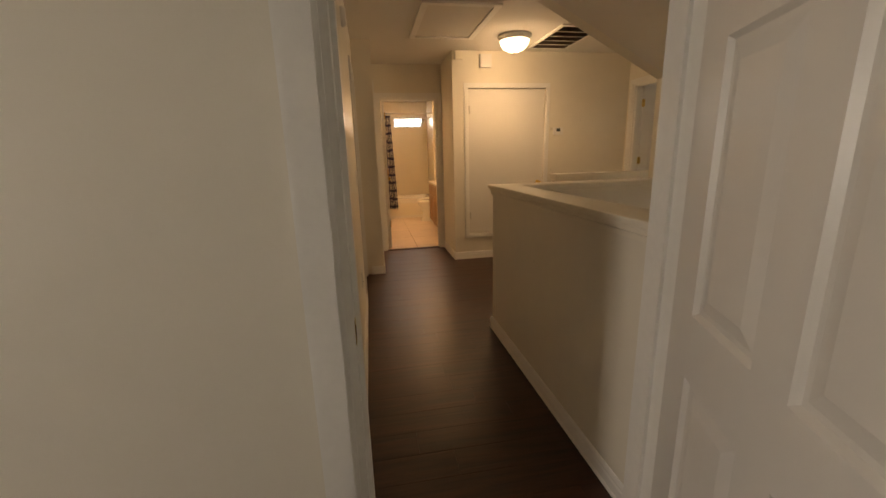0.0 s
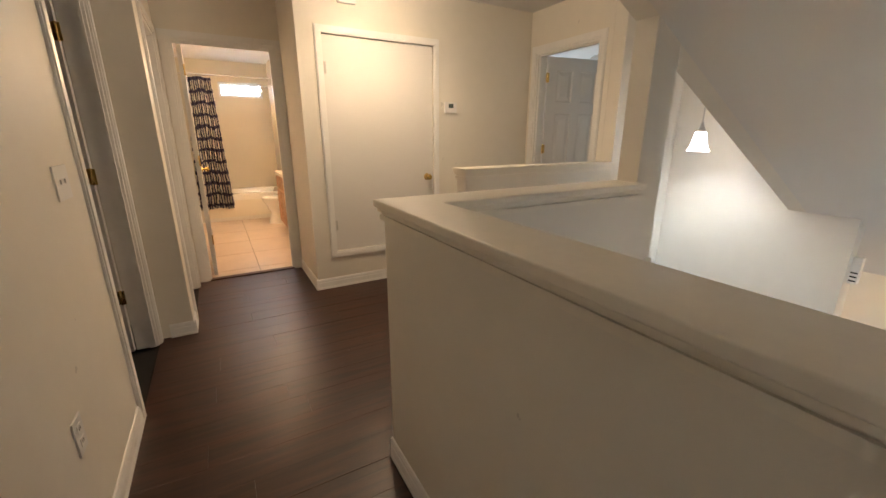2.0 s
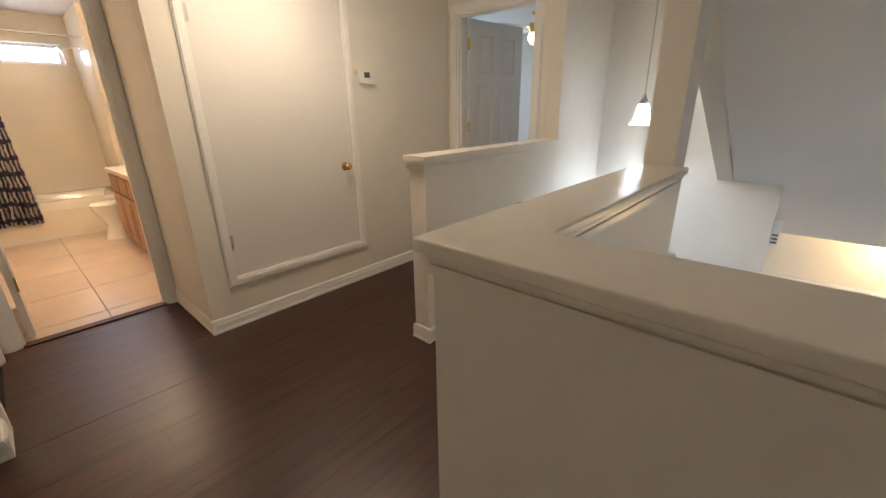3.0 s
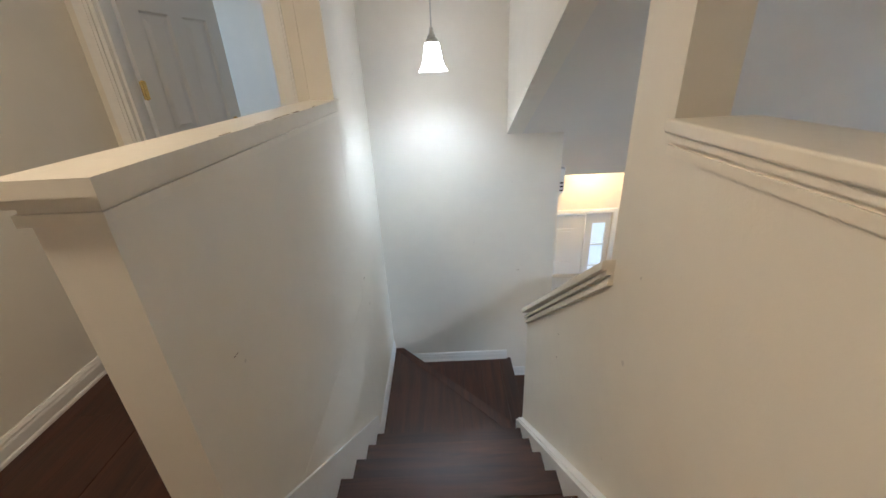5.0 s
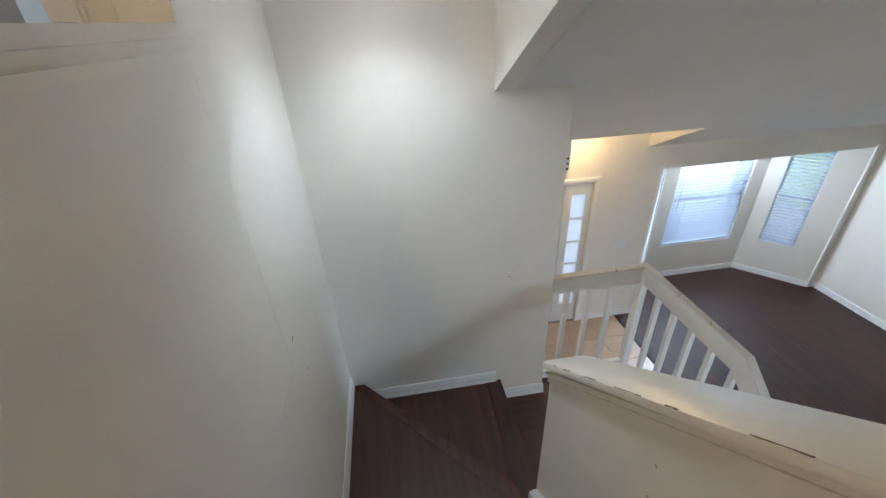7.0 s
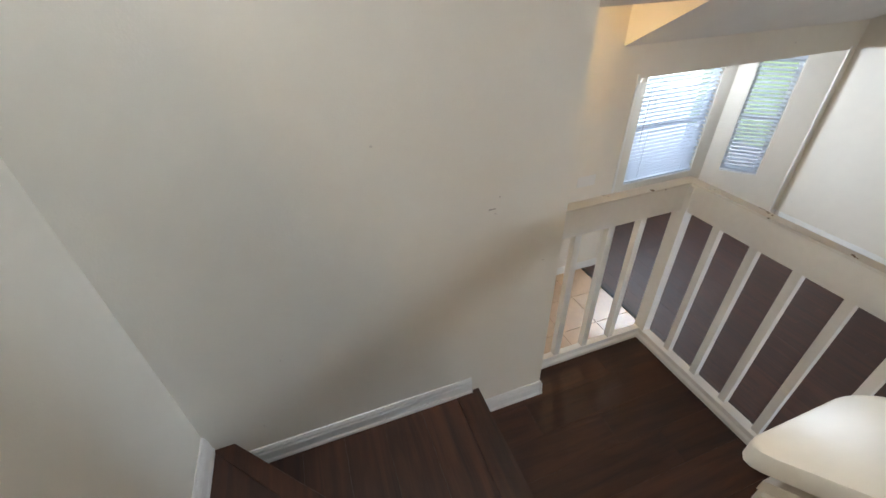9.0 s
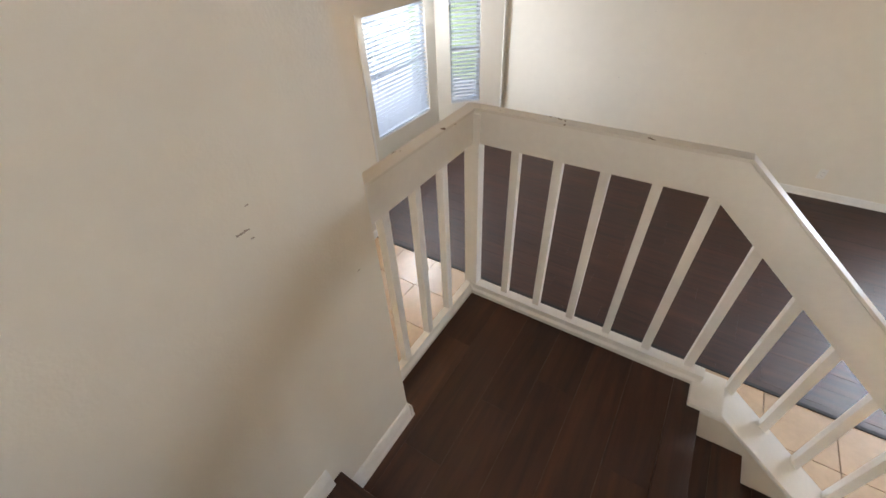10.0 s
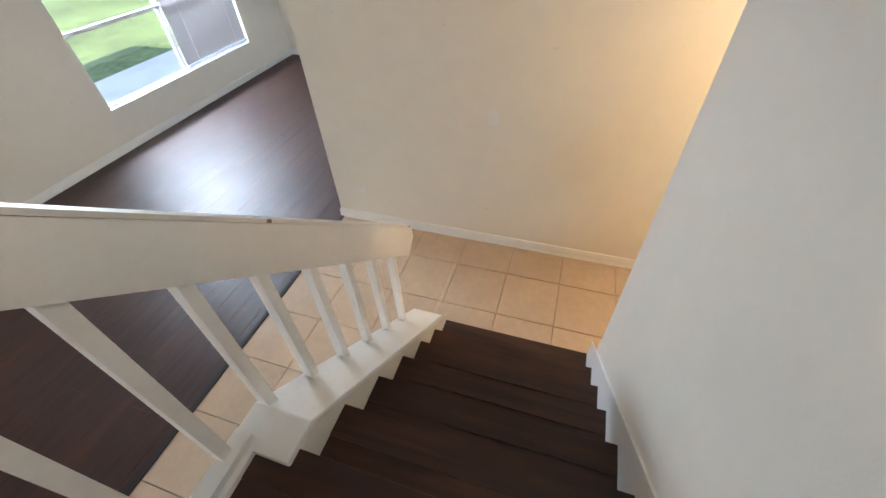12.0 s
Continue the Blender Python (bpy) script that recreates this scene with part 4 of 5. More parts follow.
def plate(name, x, y, z, axis, sign, label, toggles=1, outlet=False, gang=1):
    """A wall plate with switches or sockets; axis is the wall's normal, sign the side it faces."""
    root = thing(name, (x, y, z), label, "switch" if not outlet else "outlet")
    w, h = 0.036 * gang, 0.058

    def b(nm, u0, u1, v0, v1, d0, d1, mat, e=0.0):
        a0, a1 = sorted((sign * d0, sign * d1))
        r = (x + a0, x + a1, y + u0, y + u1, z + v0, z + v1) if axis == 0 else (x + u0, x + u1, y + a0, y + a1, z + v0, z + v1)
        return boxes(nm, [r], mat, root, edge=e)
    b("plate", -w, w, -h, h, 0.001, 0.006, WHITE, 0.002)
    if outlet:
        for v in (-0.022, 0.022):
            b("socket", -0.016, 0.016, v - 0.014, v + 0.014, 0.006, 0.008, TRIM, 0.0008)
            b("slot", -0.007, -0.004, v - 0.005, v + 0.006, 0.0078, 0.0084, DARK), b("slot", 0.004, 0.007, v - 0.005, v + 0.006, 0.0078, 0.0084, DARK)
    else:
        for g in range(gang):
            c = (g - (gang - 1) / 2) * 0.046
            b("toggle", c - 0.006, c + 0.006, -0.004, 0.012, 0.005, 0.011, WHITE, 0.001)
    return root


plate("light_switch", T, 4.12, 1.155, 0, 1, "white double switch plate on the hall wall", gang=2)
plate("wall_outlet", T, 3.68, 0.44, 0, 1, "white outlet near the hall floor", outlet=True)
plate("light_switch", 1.10, 2.59, -1.56, 0, 1, "white switch plate facing the stairs")
plate("wall_outlet", 1.10, 1.45, -2.36, 0, 1, "white outlet above the tile floor", outlet=True)
plate("light_switch", 6.36, 1.35, -1.52, 0, -1, "white three-gang switch plate by the entry", gang=3)
plate("wall_outlet", 2.28, -2.02, -2.4, 1, 1, "white outlet under the living room window", outlet=True)
stop = thing("threshold_strip", (0.71, 6.38, 0), "dark wood threshold strip at the bathroom", "threshold")
boxes("strip", [(0.343, 1.09, 6.355, 6.42, -0.005, 0.010)], WOODX, stop, edge=0.004)
tr = thing("floor_transition", (3.7, 1.22, G), "dark metal transition strip between tile and wood", "transition strip")
boxes("strip", [(1.116, 6.36, 1.170, 1.200, G - 0.004, G + 0.006)], DARK, tr, edge=0.003)
el = thing("entry_lamp", (6.0, 2.15, slope_z(5.62)), "round flush entry ceiling lamp, lit", "lamp")
bm = bmesh.new()
ez = slope_z(5.62)
lathe(bm, [(0, ez - 0.06), (0.05, ez - 0.055), (0.085, ez - 0.035), (0.10, ez - 0.001), (0, ez - 0.001)], (6.0, 2.15, 0), 28)
ob = part("dome", bm, BOWL, el, smooth=True)
ob.visible_shadow = False
ll = thing("passage_lamp", (1.6, 4.75, -0.281), "round flush passage ceiling lamp, lit", "lamp")
bm = bmesh.new()
lathe(bm, [(0, -0.37), (0.08, -0.36), (0.13, -0.33), (0.14, -0.283), (0, -0.283)], (1.6, 4.75, 0), 28)
ob = part("dome", bm, BOWL, ll, smooth=True)
ob.visible_shadow = False
dl = thing("dining_pendant", (-0.75, -0.38, -0.281), "dining pendant lamp with a small white glass globe", "lamp")
bm = bmesh.new()
lathe(bm, [(0, -1.10), (0.035, -1.093), (0.06, -1.065), (0.07, -1.03), (0.06, -0.995), (0.035, -0.967), (0.02, -0.955), (0, -0.955)], (-0.75, -0.38, 0), 24)
part("globe", bm, BOWL, dl, smooth=True).visible_shadow = False
bm = bmesh.new()
lathe(bm, [(0, -0.96), (0.006, -0.96), (0.006, -0.30), (0.05, -0.298), (0.05, -0.283), (0, -0.283)], (-0.75, -0.38, 0), 16)
part("stem", bm, STEEL, dl, smooth=True)


# ---- windows ----
def window(name, p, q, z0, z1, rows, cols, blind, label, outward, group=""):
    """A framed window between p and q (inner wall line), with panes, and a slatted blind if asked."""
    p, q = Vector((*p, 0)), Vector((*q, 0))
    d = (q - p).normalized()
    w = (q - p).length
    turn = Matrix((( d.x, outward[0], 0, p.x), (d.y, outward[1], 0, p.y), (0, 0, 1, 0), (0, 0, 0, 1)))
    root = thing(name, (p + q) / 2 + Vector((0, 0, z0)), label, "window", group, "structure")

    def put(nm, rows_, mat, e=0.0, lab=""):
        bm = bmesh.new()
        for r in rows_:
            box(bm, *r)
        if e:
            bevel(bm, e)
        bm.transform(turn)
        bmesh.ops.recalc_face_normals(bm, faces=bm.faces)
        return part(nm, bm, mat, root, lab)
    f = 0.04
    put("frame", [(0, f, 0.06, 0.11, z0, z1), (w - f, w, 0.06, 0.11, z0, z1), (f, w - f, 0.06, 0.11, z0, z0 + f), (f, w - f, 0.06, 0.11, z1 - f, z1)], VINYL, 0.003)
    put("sill", [(-0.0, w + 0.0, 0.0, 0.06, z0 + 0.001, z0 + 0.014)], TRIM, 0.003)
    for i in range(1, rows):
        z = z0 + (z1 - z0) * i / rows
        put("sash_rail", [(f, w - f, 0.065, 0.105, z - 0.02, z + 0.02)], VINYL, 0.003)
    m = 0.022 if w > 1 else 0.006
    for i in range(1, cols):
        s = w * i / cols
        put("mullion", [(s - m, s + m, 0.065, 0.105, z0 + f, z1 - f)], VINYL, 0.003)
    pane = put("pane", [(f, w - f, 0.084, 0.088, z0 + f, z1 - f)], GLASS)
    pane.visible_shadow = False
    return root, put, w


def blinds(name, p, q, z0, z1, outward, label, pitch=0.043, tilt=28, depth=0.048, mat=BLIND):
    root = thing(name, ((p[0] + q[0]) / 2, (p[1] + q[1]) / 2, z1), label, "blind")
    d = (Vector(q) - Vector(p)).normalized()
    w = (Vector(q) - Vector(p)).length
    turn = Matrix(((d.x, outward[0], 0, p[0]), (d.y, outward[1], 0, p[1]), (0, 0, 1, 0), (0, 0, 0, 1)))
    n = int((z1 - z0 - 0.08) / pitch)
    mesh = None
    for i in range(n):
        m = turn @ Matrix.Translation((0, 0.03, z1 - 0.07 - i * pitch)) @ Matrix.Rotation(radians(tilt), 4, "X")
        if mesh is None:
            bm = bmesh.new()
            for y0, y1, h in ((-depth / 2, -depth / 6, 0.0), (-depth / 6, depth / 6, 0.0015), (depth / 6, depth / 2, 0.0)):
                box(bm, 0.006, w - 0.006, y0, y1, h - 0.0013, h + 0.0013)
            me = bpy.data.meshes.new("slat")
            bm.to_mesh(me)
            bm.free()
            me.materials.append(mat)
            mesh = me
        ob = new("slat", mesh)
        ob.parent = root
        ob.matrix_parent_inverse = root.matrix_basis.inverted()
        ob.matrix_basis = m
    for nm, z_0, z_1 in (("headrail", z1 - 0.05, z1 - 0.002), ("bottom_rail", z0 + 0.02, z0 + 0.045)):
        bm = bmesh.new()
        box(bm, 0.004, w - 0.004, 0.005, 0.055, z_0, z_1)
        bevel(bm, 0.003)
        bm.transform(turn)
        part(nm, bm, BLIND, root)
    for s in (0.18, 0.82):
        bm = bmesh.new()
        box(bm, w * s - 0.001, w * s + 0.001, 0.004, 0.006, z0 + 0.04, z1 - 0.04)
        bm.transform(turn)
        part("cord", bm, BLIND, root)
    return root, turn, w


def along(p, q, s):
    p, q = Vector(p), Vector(q)
    return tuple(p + (q - p).normalized() * s)


for nm, (a, b), (s0, s1), lab in (("window_1", (BAY[0], BAY[1]), (0.26, 0.72), "narrow side window of the bay"), ("window_2", (BAY[1], BAY[2]), (0.207, 1.375), "wide front window of the bay"), ("window_3", (BAY[2], BAY[3]), (0.20, 0.64), "narrow side window of the bay")):
    d = (Vector(b) - Vector(a)).normalized()
    out = (-d.y, d.x)
    if (Vector(out).dot(Vector((1, 0)))) < 0:
        out = (d.y, -d.x)
    p, q = along(a, b, s0), along(a, b, s1)
    window(nm, p, q, WZ[0], WZ[1], 2, 1, True, "white vinyl " + lab + " behind blinds", out, "bay windows")
    root, turn, w = blinds("window_blind", p, q, WZ[0], WZ[1], out, "white slatted blind hanging in the bay window, slats tilted", 0.050, 25, 0.050)
    if nm == "window_2":
        bm = bmesh.new()
        box(bm, 0.10, 0.105, -0.004, 0.001, -1.55, -0.86)
        bm.transform(turn)
        part("tilt_wand", bm, BLIND, root)
window("window_4", (0.58, -2.02), (-1.94, -2.02), -2.237, -0.66, 2, 2, False, "wide white vinyl window over the lawn", (0, -1))
# slats in one even grey, darker than the bay blinds and opaque
blinds("window_blind", (-0.69, -2.02), (-1.92, -2.02), -2.20, -0.68, (0, -1), "closed blind with grey slats and white rails over half the window", 0.024, 66, 0.027, material("closed_slat", (0.55, 0.53, 0.54), 0.5))
window("window_5", (1.40, 10.1), (0.74, 10.1), 1.917, 2.15, 1, 4, False, "narrow four-pane window above the tub", (0, 1))
window("window_6", (6.0, 7.6), (4.6, 7.6), 0.8, 2.1, 2, 1, False, "white vinyl bedroom window", (0, 1))
casing_b = [(6.352, 6.362, 0.962, 0.99, G + 0.082, -0.53), (6.352, 6.362, -1.94, -1.912, G + 0.082, -0.53)]
structure("trim_bay", casing_b, TRIM, "white corner trim of the bay opening", 0.003, "trim")

# ---- bathroom ----
tub = thing("bathtub", (0.8, 9.3, 0), "cream bathtub with a plain apron", "bathtub")
bm = bmesh.new()
rings = []
for z, x0, x1, y0, y1 in ((0.0, 0.101, 1.499, 9.30, 10.099), (0.40, 0.101, 1.499, 9.30, 10.099), (0.42, 0.11, 1.49, 9.305, 10.095), (0.42, 0.19, 1.41, 9.38, 10.03), (0.36, 0.22, 1.38, 9.41, 10.0), (0.10, 0.32, 1.30, 9.47, 9.94)):
    rings.append([bm.verts.new(p) for p in ((x0, y0, z), (x1, y0, z), (x1, y1, z), (x0, y1, z))])
for a, b in zip(rings, rings[1:]):
    for i in range(4):
        bm.faces.new((a[i], a[(i + 1) % 4], b[(i + 1) % 4], b[i]))
bm.faces.new(rings[-1]), bm.faces.new(rings[0][::-1])
bevel(bm, 0.012, 3)
part("basin", bm, material("tub_enamel", (0.80, 0.77, 0.70), 0.12), tub, smooth=True)
boxes("apron_panel", [(0.2, 1.4, 9.292, 9.301, 0.06, 0.32)], TUB, tub, edge=0.006)
rod = thing("curtain_rod", (0.8, 9.24, 2.14), "chrome shower curtain rod", "curtain rod")
bm = bmesh.new()
lathe(bm, [(0, 0), (0.0125, 0), (0.0125, 1.398), (0, 1.398)], seg=16)
bm.transform(Matrix.Translation((0.101, 9.24, 2.14)) @ Matrix.Rotation(radians(90), 4, "Y"))
part("bar", bm, CHROME, rod, smooth=True)
for x in (0.101, 1.487):
    bm = bmesh.new()
    lathe(bm, [(0, 0), (0.028, 0), (0.028, 0.006), (0.016, 0.012), (0, 0.012)], seg=20)
    bm.transform(Matrix.Translation((x, 9.24, 2.14)) @ Matrix.Rotation(radians(90), 4, "Y"))
    part("flange", bm, CHROME, rod, smooth=True)


def curtain_material():
    """Navy scroll print on white in repeating rows."""
    m = bpy.data.materials.new("printed_curtain")
    m.use_nodes = True
    nt = m.node_tree
    b = nt.nodes["Principled BSDF"]
    b.inputs["Roughness"].default_value = 0.85
    uv = nt.nodes.new("ShaderNodeUVMap")
    uv.uv_map = "cloth"
    warp = nt.nodes.new("ShaderNodeTexNoise")
    warp.inputs["Scale"].default_value = 9.0
    nt.links.new(uv.outputs[0], warp.inputs["Vector"])
    mixv = nt.nodes.new("ShaderNodeVectorMath")
    mixv.operation = "MULTIPLY_ADD"
    mixv.inputs[1].default_value = (0.045, 0.045, 0)
    nt.links.new(warp.outputs["Color"], mixv.inputs[0]), nt.links.new(uv.outputs[0], mixv.inputs[2])
    w1 = nt.nodes.new("ShaderNodeTexWave")
    w1.bands_direction, w1.inputs["Scale"].default_value, w1.inputs["Distortion"].default_value = "Y", 1.9, 1.6
    w1.inputs["Detail Scale"].default_value = 4.0
    nt.links.new(mixv.outputs[0], w1.inputs["Vector"])
    w2 = nt.nodes.new("ShaderNodeTexWave")
    w2.bands_direction, w2.inputs["Scale"].default_value, w2.inputs["Distortion"].default_value = "X", 4.6, 3.0
    w2.inputs["Detail Scale"].default_value = 3.0
    nt.links.new(mixv.outputs[0], w2.inputs["Vector"])
    r1 = nt.nodes.new("ShaderNodeMapRange")
    r1.inputs[1].default_value, r1.inputs[2].default_value = 0.10, 0.26
    nt.links.new(w1.outputs[1], r1.inputs[0])
    r2 = nt.nodes.new("ShaderNodeMapRange")
    r2.inputs[1].default_value, r2.inputs[2].default_value = 0.40, 0.55
    nt.links.new(w2.outputs[1], r2.inputs[0])
    mul = nt.nodes.new("ShaderNodeMath")
    mul.operation = "MULTIPLY"
    nt.links.new(r1.outputs[0], mul.inputs[0]), nt.links.new(r2.outputs[0], mul.inputs[1])
    mix = nt.nodes.new("ShaderNodeMix")
    mix.data_type = "RGBA"
    mix.inputs[6].default_value, mix.inputs[7].default_value = (0.05, 0.04, 0.10, 1), (0.78, 0.72, 0.66, 1)
    nt.links.new(mul.outputs[0], mix.inputs[0]), nt.links.new(mix.outputs[2], b.inputs["Base Color"])
    return m


cur = thing("shower_curtain", (0.55, 9.24, 2.12), "white shower curtain printed with navy scrolls, drawn aside", "shower curtain")
bm = bmesh.new()
lay = bm.loops.layers.uv.new("cloth")
nu, nvv = 72, 24
grid = []
for j in range(nvv + 1):
    v = j / nvv
    row = []
    for i in range(nu + 1):
        u = i / nu
        x = 0.302 + u * 0.334 + v * (u * 0.148 - 0.072)
        y = 9.24 + 0.032 * math.sin(u * 2 * math.pi * 7 + 0.6 * v) * (0.7 + 0.5 * v) + 0.01 * math.sin(9 * v + 4 * u)
        row.append(bm.verts.new((x, y, 2.11 - v * 1.89 - 0.01 * math.sin(u * 9))))
    grid.append(row)
for j in range(nvv):
    for i in range(nu):
        f = bm.faces.new((grid[j][i], grid[j][i + 1], grid[j + 1][i + 1], grid[j + 1][i]))
        for lp, (a, c) in zip(f.loops, ((i, j), (i + 1, j), (i + 1, j + 1), (i, j + 1))):
            lp[lay].uv = (a / nu * 0.9, -c / nvv * 1.9)
bmesh.ops.solidify(bm, geom=bm.faces[:], thickness=0.002)
part("cloth", bm, curtain_material(), cur, smooth=True)
for i in range(7):
    bm = bmesh.new()
    lathe(bm, [(0.016, -0.002), (0.019, -0.002), (0.019, 0.002), (0.016, 0.002)], seg=14)
    bm.transform(Matrix.Translation((0.35 + i * 0.047, 9.24, 2.136)) @ Matrix.Rotation(radians(90), 4, "Y"))
    bmesh.ops.delete(bm, geom=[f for f in bm.faces if len(f.verts) > 4], context="FACES_ONLY")
    part("ring", bm, CHROME, cur)

sh = thing("shower", (1.5, 9.6, 2.05), "chrome shower head on a bent arm", "shower")
bm = bmesh.new()
lathe(bm, [(0, 0), (0.011, 0), (0.011, 0.14), (0, 0.14)], seg=12)
bm.transform(Matrix.Translation((1.5, 9.6, 2.09)) @ Matrix.Rotation(radians(-105), 4, "Y"))
part("arm", bm, CHROME, sh, smooth=True)
bm = bmesh.new()
lathe(bm, [(0, 0), (0.014, 0), (0.02, 0.03), (0.045, 0.06), (0.047, 0.075), (0, 0.075)], seg=20)
bm.transform(Matrix.Translation((1.38, 9.6, 2.06)) @ Matrix.Rotation(radians(-120), 4, "Y"))
part("rose", bm, CHROME, sh, smooth=True)
bm = bmesh.new()
lathe(bm, [(0, 0), (0.03, 0), (0.03, 0.006), (0, 0.012)], seg=20)
bm.transform(Matrix.Translation((1.499, 9.6, 2.09)) @ Matrix.Rotation(radians(-90), 4, "Y"))
part("flange", bm, CHROME, sh, smooth=True)


def loft(bm, rows, seg=28):
    """Ovals (cx, cy, z, rx, ry) joined in order and closed."""
    rings = [[bm.verts.new((cx + rx * math.cos(2 * math.pi * i / seg), cy + ry * math.sin(2 * math.pi * i / seg), z)) for i in range(seg)] for cx, cy, z, rx, ry in rows]
    for a, b in zip(rings, rings[1:]):
        for i in range(seg):
            bm.faces.new((a[i], a[(i + 1) % seg], b[(i + 1) % seg], b[i]))
    bm.faces.new(rings[0][::-1]), bm.faces.new(rings[-1])
    bmesh.ops.recalc_face_normals(bm, faces=bm.faces)


wc = thing("toilet", (1.35, 8.80, 0), "white ceramic toilet beside the tub", "toilet")
bm = bmesh.new()
loft(bm, [(1.33, 8.80, 0.0, 0.20, 0.105), (1.33, 8.80, 0.04, 0.19, 0.10), (1.34, 8.80, 0.16, 0.16, 0.09), (1.33, 8.80, 0.27, 0.20, 0.13), (1.32, 8.80, 0.35, 0.24, 0.175), (1.32, 8.80, 0.385, 0.245, 0.18)])
part("bowl", bm, CERAMIC, wc, smooth=True)
bm = bmesh.new()
loft(bm, [(1.32, 8.80, 0.387, 0.25, 0.185), (1.32, 8.80, 0.40, 0.255, 0.19), (1.33, 8.80, 0.42, 0.245, 0.18), (1.33, 8.80, 0.425, 0.23, 0.165)])
part("lid", bm, CERAMIC, wc, smooth=True)
boxes("tank", [(1.57, 1.77, 8.58, 9.02, 0.38, 0.76)], CERAMIC, wc, edge=0.02)
boxes("tank_lid", [(1.56, 1.78, 8.57, 9.03, 0.76, 0.79)], CERAMIC, wc, edge=0.01)
vanity = thing("vanity_cabinet", (1.54, 7.9, 0), "oak bathroom vanity cabinet with panel doors", "cabinet")
boxes("body", [(1.275, 1.79, 7.30, 8.44, 0.09, 0.79), (1.33, 1.79, 7.30, 8.44, 0.0, 0.09)], OAK, vanity)
for i in range(3):
    y0 = 7.33 + i * 0.37
    dd = boxes("door", [(1.257, 1.274, y0, y0 + 0.34, 0.12, 0.58)], OAK, vanity, edge=0.003)
    boxes("door_panel", [(1.252, 1.258, y0 + 0.06, y0 + 0.28, 0.18, 0.52)], OAK, dd, edge=0.004)
    boxes("drawer_front", [(1.257, 1.274, y0, y0 + 0.34, 0.61, 0.76)], OAK, vanity, edge=0.003)
top = thing("worktop", (1.54, 7.9, 0.79), "pale stone vanity top", "worktop")
boxes("slab", [(1.245, 1.795, 7.28, 8.46, 0.79, 0.825)], COUNTER, top, edge=0.005)
boxes("backsplash", [(1.775, 1.797, 7.28, 8.46, 0.826, 0.92)], COUNTER, top, edge=0.003)
fix = thing("vanity_light", (1.79, 7.9, 2.05), "bathroom vanity light bar with glass shades, lit", "lamp")
boxes("bar", [(1.765, 1.797, 7.55, 8.25, 2.06, 2.14)], STEEL, fix, edge=0.005)
for i in range(3):
    bm = bmesh.new()
    lathe(bm, [(0, 0.0), (0.05, 0.01), (0.06, 0.06), (0.04, 0.11), (0, 0.115)], (1.70, 7.65 + 0.25 * i, 1.95), 20)
    part("globe", bm, BOWL, fix, smooth=True).visible_shadow = False

# ---- east bedroom ----
fan = thing("ceiling_fan", (5.5, 5.95, CEIL), "white ceiling fan with a lit glass bowl", "ceiling fan")
bm = bmesh.new()
lathe(bm, [(0, CEIL - 0.25), (0.09, CEIL - 0.24), (0.11, CEIL - 0.18), (0.09, CEIL - 0.13), (0.02, CEIL - 0.12), (0.02, CEIL - 0.04), (0.06, CEIL - 0.03), (0.06, CEIL - 0.001), (0, CEIL - 0.001)], (5.5, 5.95, 0), 28)
part("motor_case", bm, BRASS, fan, "brass housing", smooth=True)
for i in range(5):
    bm = bmesh.new()
    box(bm, 0.12, 0.60, -0.06, 0.06, -0.004, 0.004)
    bevel(bm, 0.003)
    bm.transform(pose(5.5, 5.95, CEIL - 0.19, 10, 0, 72 * i + 15))
    part("blade", bm, DOORP, fan)
bm = bmesh.new()
lathe(bm, [(0, CEIL - 0.38), (0.06, CEIL - 0.365), (0.10, CEIL - 0.31), (0.09, CEIL - 0.251), (0, CEIL - 0.251)], (5.5, 5.95, 0), 24)
part("light_bowl", bm, BOWL, fan, smooth=True).visible_shadow = False

# ---- outdoors ----
bm = bmesh.new()
v = [bm.verts.new(p) for p in ((-400, -400, G - 0.35), (400, -400, G - 0.35), (400, 400, G - 0.35), (-400, 400, G - 0.35))]
bm.faces.new(v)
tagged(part("ground", bm, GRASS, label="sunlit lawn round the house", kind="structure"), category="ground")

CONC = material("pale_concrete", (0.72, 0.72, 0.70), 0.85, grain=((1.5, 0.12), (20, 0.08)), bump=((60, 0.002),))
tagged(boxes("patio", [(-6.0, 5.0, -5.2, -2.12, G - 0.34, G - 0.18)], CONC, None, "pale concrete patio under the window", 0.01, "structure"), category="pavement")
# added slab: its grey sets the brightness behind the entry glass and bay blinds
tagged(boxes("walkway", [(7.3, 14.0, -4.5, 3.6, G - 0.34, G - 0.12)], material("front_slab_grey", (0.30, 0.31, 0.32), 0.9, grain=((1.2, 0.15), (18, 0.1))), None, "added grey slab before the house that sets how bright the front glass looks", 0.01, "structure"), category="pavement")

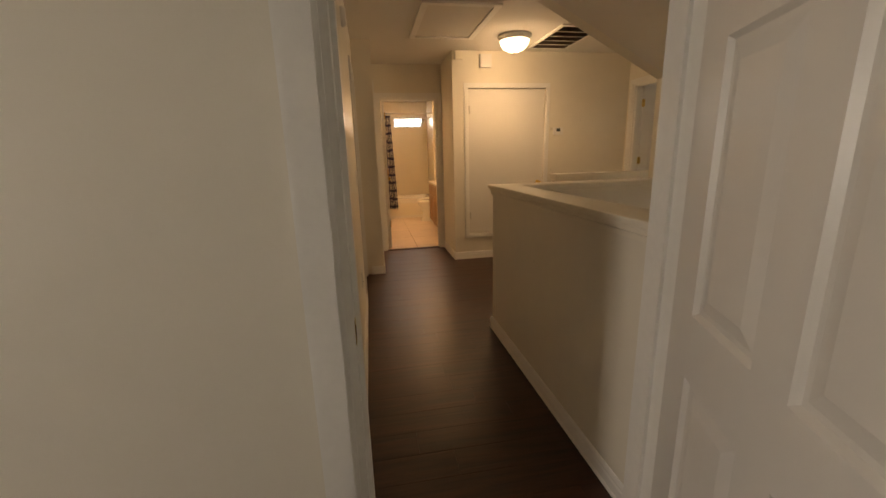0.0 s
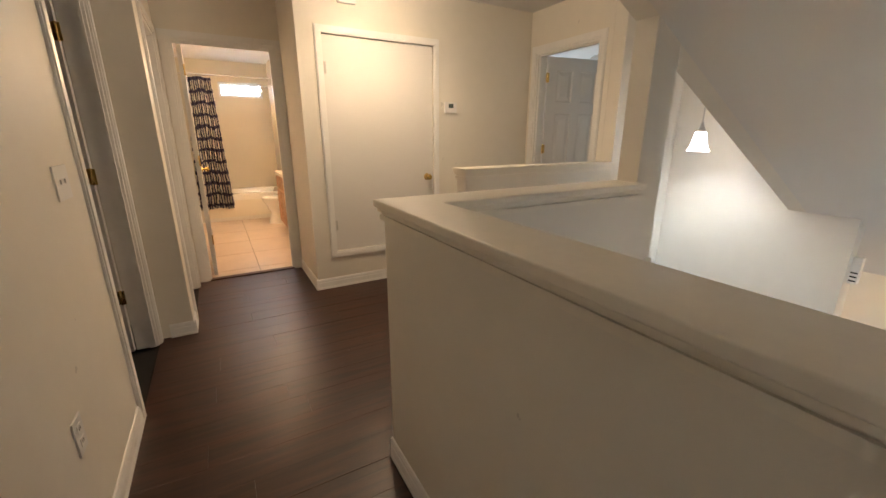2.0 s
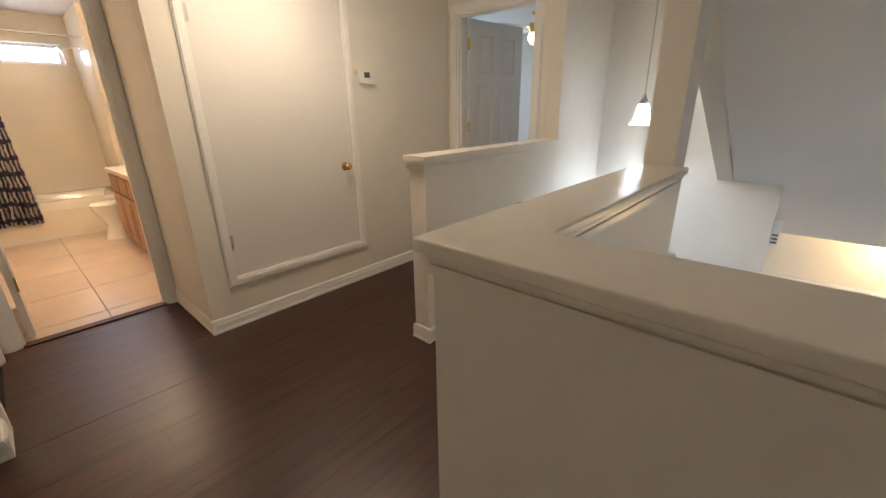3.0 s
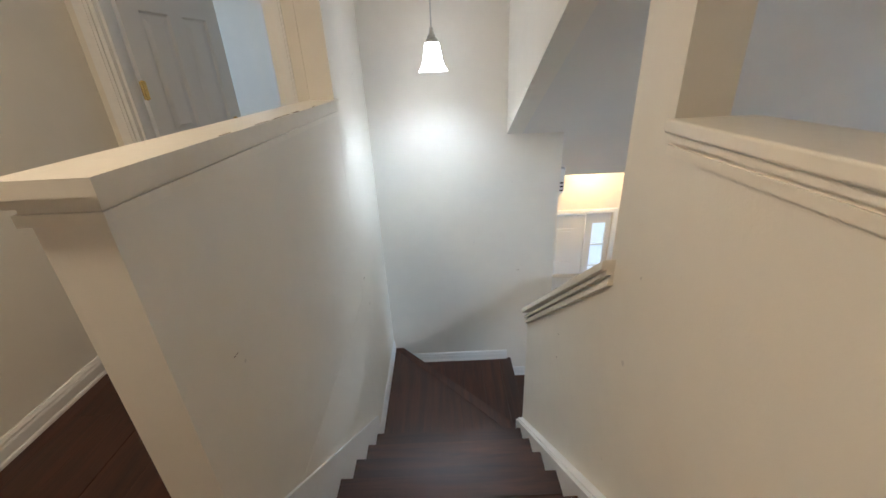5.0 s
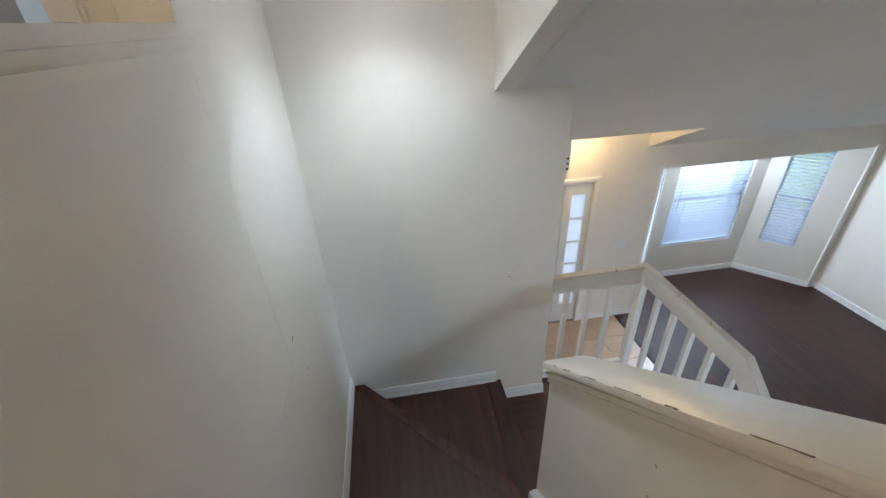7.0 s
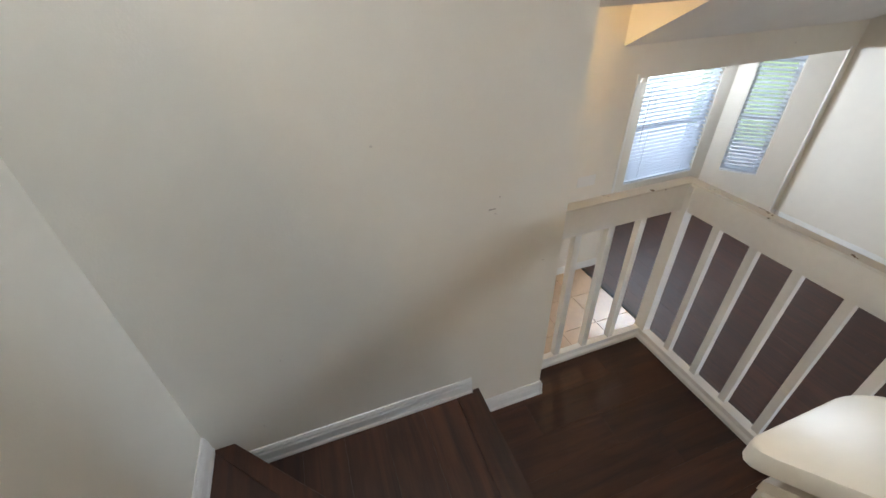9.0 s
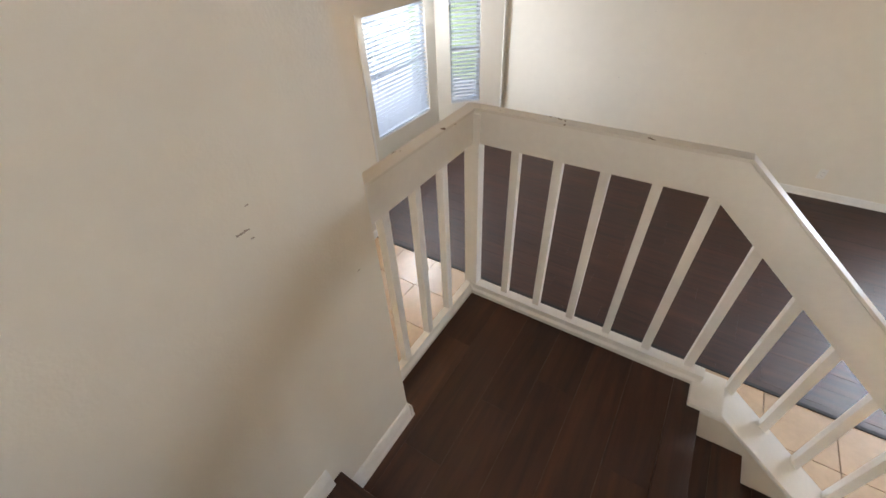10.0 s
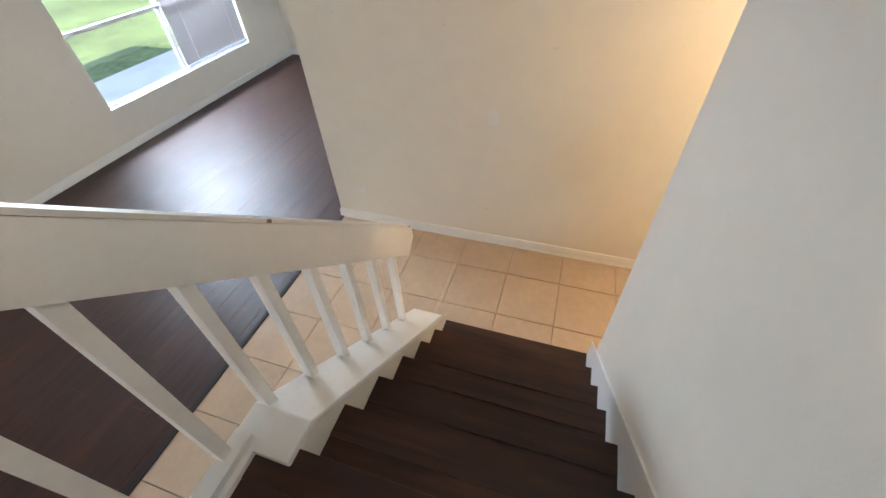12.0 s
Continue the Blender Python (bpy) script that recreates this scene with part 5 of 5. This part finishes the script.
# ---- planks and tiles ----
def plank_field(parent, regions, z, width, length, mat, along_x=True, seed=3):
    """Planks of shared meshes laid in staggered rows over rectangles (x0, x1, y0, y1)."""
    rnd = random.Random(seed)
    meshes = {}
    for x0, x1, y0, y1 in regions:
        a0, a1, b0, b1 = (x0, x1, y0, y1) if along_x else (y0, y1, x0, x1)
        b = b0
        while b < b1 - 0.005:
            w = min(width, b1 - b)
            a = a0 - rnd.random() * length * 0.8
            while a < a1:
                s0, s1 = max(a, a0), min(a + length, a1)
                a += length
                if s1 - s0 < 0.01:
                    continue
                key = (round(s1 - s0, 3), round(w, 3))
                if key not in meshes:
                    bm = bmesh.new()
                    lx, ly = (key[0], key[1]) if along_x else (key[1], key[0])
                    box(bm, -lx / 2 + 0.0003, lx / 2 - 0.0003, -ly / 2 + 0.0003, ly / 2 - 0.0003, -0.02, 0.0)
                    bmesh.ops.bevel(bm, geom=[e for e in bm.edges if all(q.co.z > -0.001 for q in e.verts)], offset=0.0005, segments=1, affect="EDGES")
                    me = bpy.data.meshes.new("plank")
                    bm.to_mesh(me)
                    bm.free()
                    me.materials.append(mat)
                    meshes[key] = me
                ob = new("plank", meshes[key])
                ob.parent = parent
                cx, cy = ((s0 + s1) / 2, b + w / 2) if along_x else (b + w / 2, (s0 + s1) / 2)
                ob.location = (cx, cy, z + rnd.uniform(-0.0003, 0.0003))
            b += width


plank_field(bpy.data.objects["floor_upper"], [(T, 1.0, 1.75, 3.575), (T, X0 - 0.09, 3.575, 4.537), (T, 3.45, 4.65, 5.26), (T, 1.985, 4.537, 4.65), (0.247, 3.45, 5.26, 5.637), (0.247, 1.172, 5.637, 6.36), (-1.2, 1.0, 0.2, 1.75)], 0.0, 0.152, 1.22, WOOD)
plank_field(bpy.data.objects["floor_ground"], [(-2.9, 6.36, -2.02, 1.18)], G, 0.165, 1.22, WOODL, seed=7)
bm = bmesh.new()
prism(bm, [(6.36, 0.96), (7.08, 0.33), (7.08, -1.27), (6.36, -1.91)], 2, G - 0.02, G)
tagged(part("floor_bay", bm, WOODL, label="dark wood floor in the bay", kind="structure"), category="floor")


def tile_field(parent, name, x0, x1, y0, y1, ox, oy, pitch, z, mat, gap=0.005):
    meshes = {}
    i0, j0 = math.floor((x0 - ox) / pitch), math.floor((y0 - oy) / pitch)
    i = i0
    while ox + i * pitch < x1:
        j = j0
        while oy + j * pitch < y1:
            a0, a1 = max(x0, ox + i * pitch + gap / 2), min(x1, ox + (i + 1) * pitch - gap / 2)
            b0, b1 = max(y0, oy + j * pitch + gap / 2), min(y1, oy + (j + 1) * pitch - gap / 2)
            j += 1
            if a1 - a0 < 0.01 or b1 - b0 < 0.01:
                continue
            key = (round(a1 - a0, 3), round(b1 - b0, 3))
            if key not in meshes:
                bm = bmesh.new()
                box(bm, -key[0] / 2, key[0] / 2, -key[1] / 2, key[1] / 2, -0.02, 0)
                bmesh.ops.bevel(bm, geom=[e for e in bm.edges if all(q.co.z > -0.001 for q in e.verts)], offset=0.002, segments=1, affect="EDGES")
                me = bpy.data.meshes.new("tile")
                bm.to_mesh(me)
                bm.free()
                me.materials.append(mat)
                meshes[key] = me
            ob = new("tile", meshes[key])
            ob.parent = parent
            ob.location = ((a0 + a1) / 2, (b0 + b1) / 2, z)
        i += 1


FG = bpy.data.objects["floor_ground"]
tile_field(FG, "tile", 1.10, 6.36, 1.20, 2.385, 1.838, 2.0075, 0.411, G, TILE)
tile_field(FG, "tile", 1.10, 2.1, 2.386, 5.6, 1.838, 2.0075, 0.411, G, TILE)
tile_field(FG, "tile", 4.46, 6.36, 2.386, 3.577, 1.838, 2.0075, 0.411, G, TILE)
tile_field(bpy.data.objects["floor_bathroom"], "tile", 0.10, 1.80, 6.42, 9.30, 0.78, 6.60, 0.61, 0.0, BATHTILE)
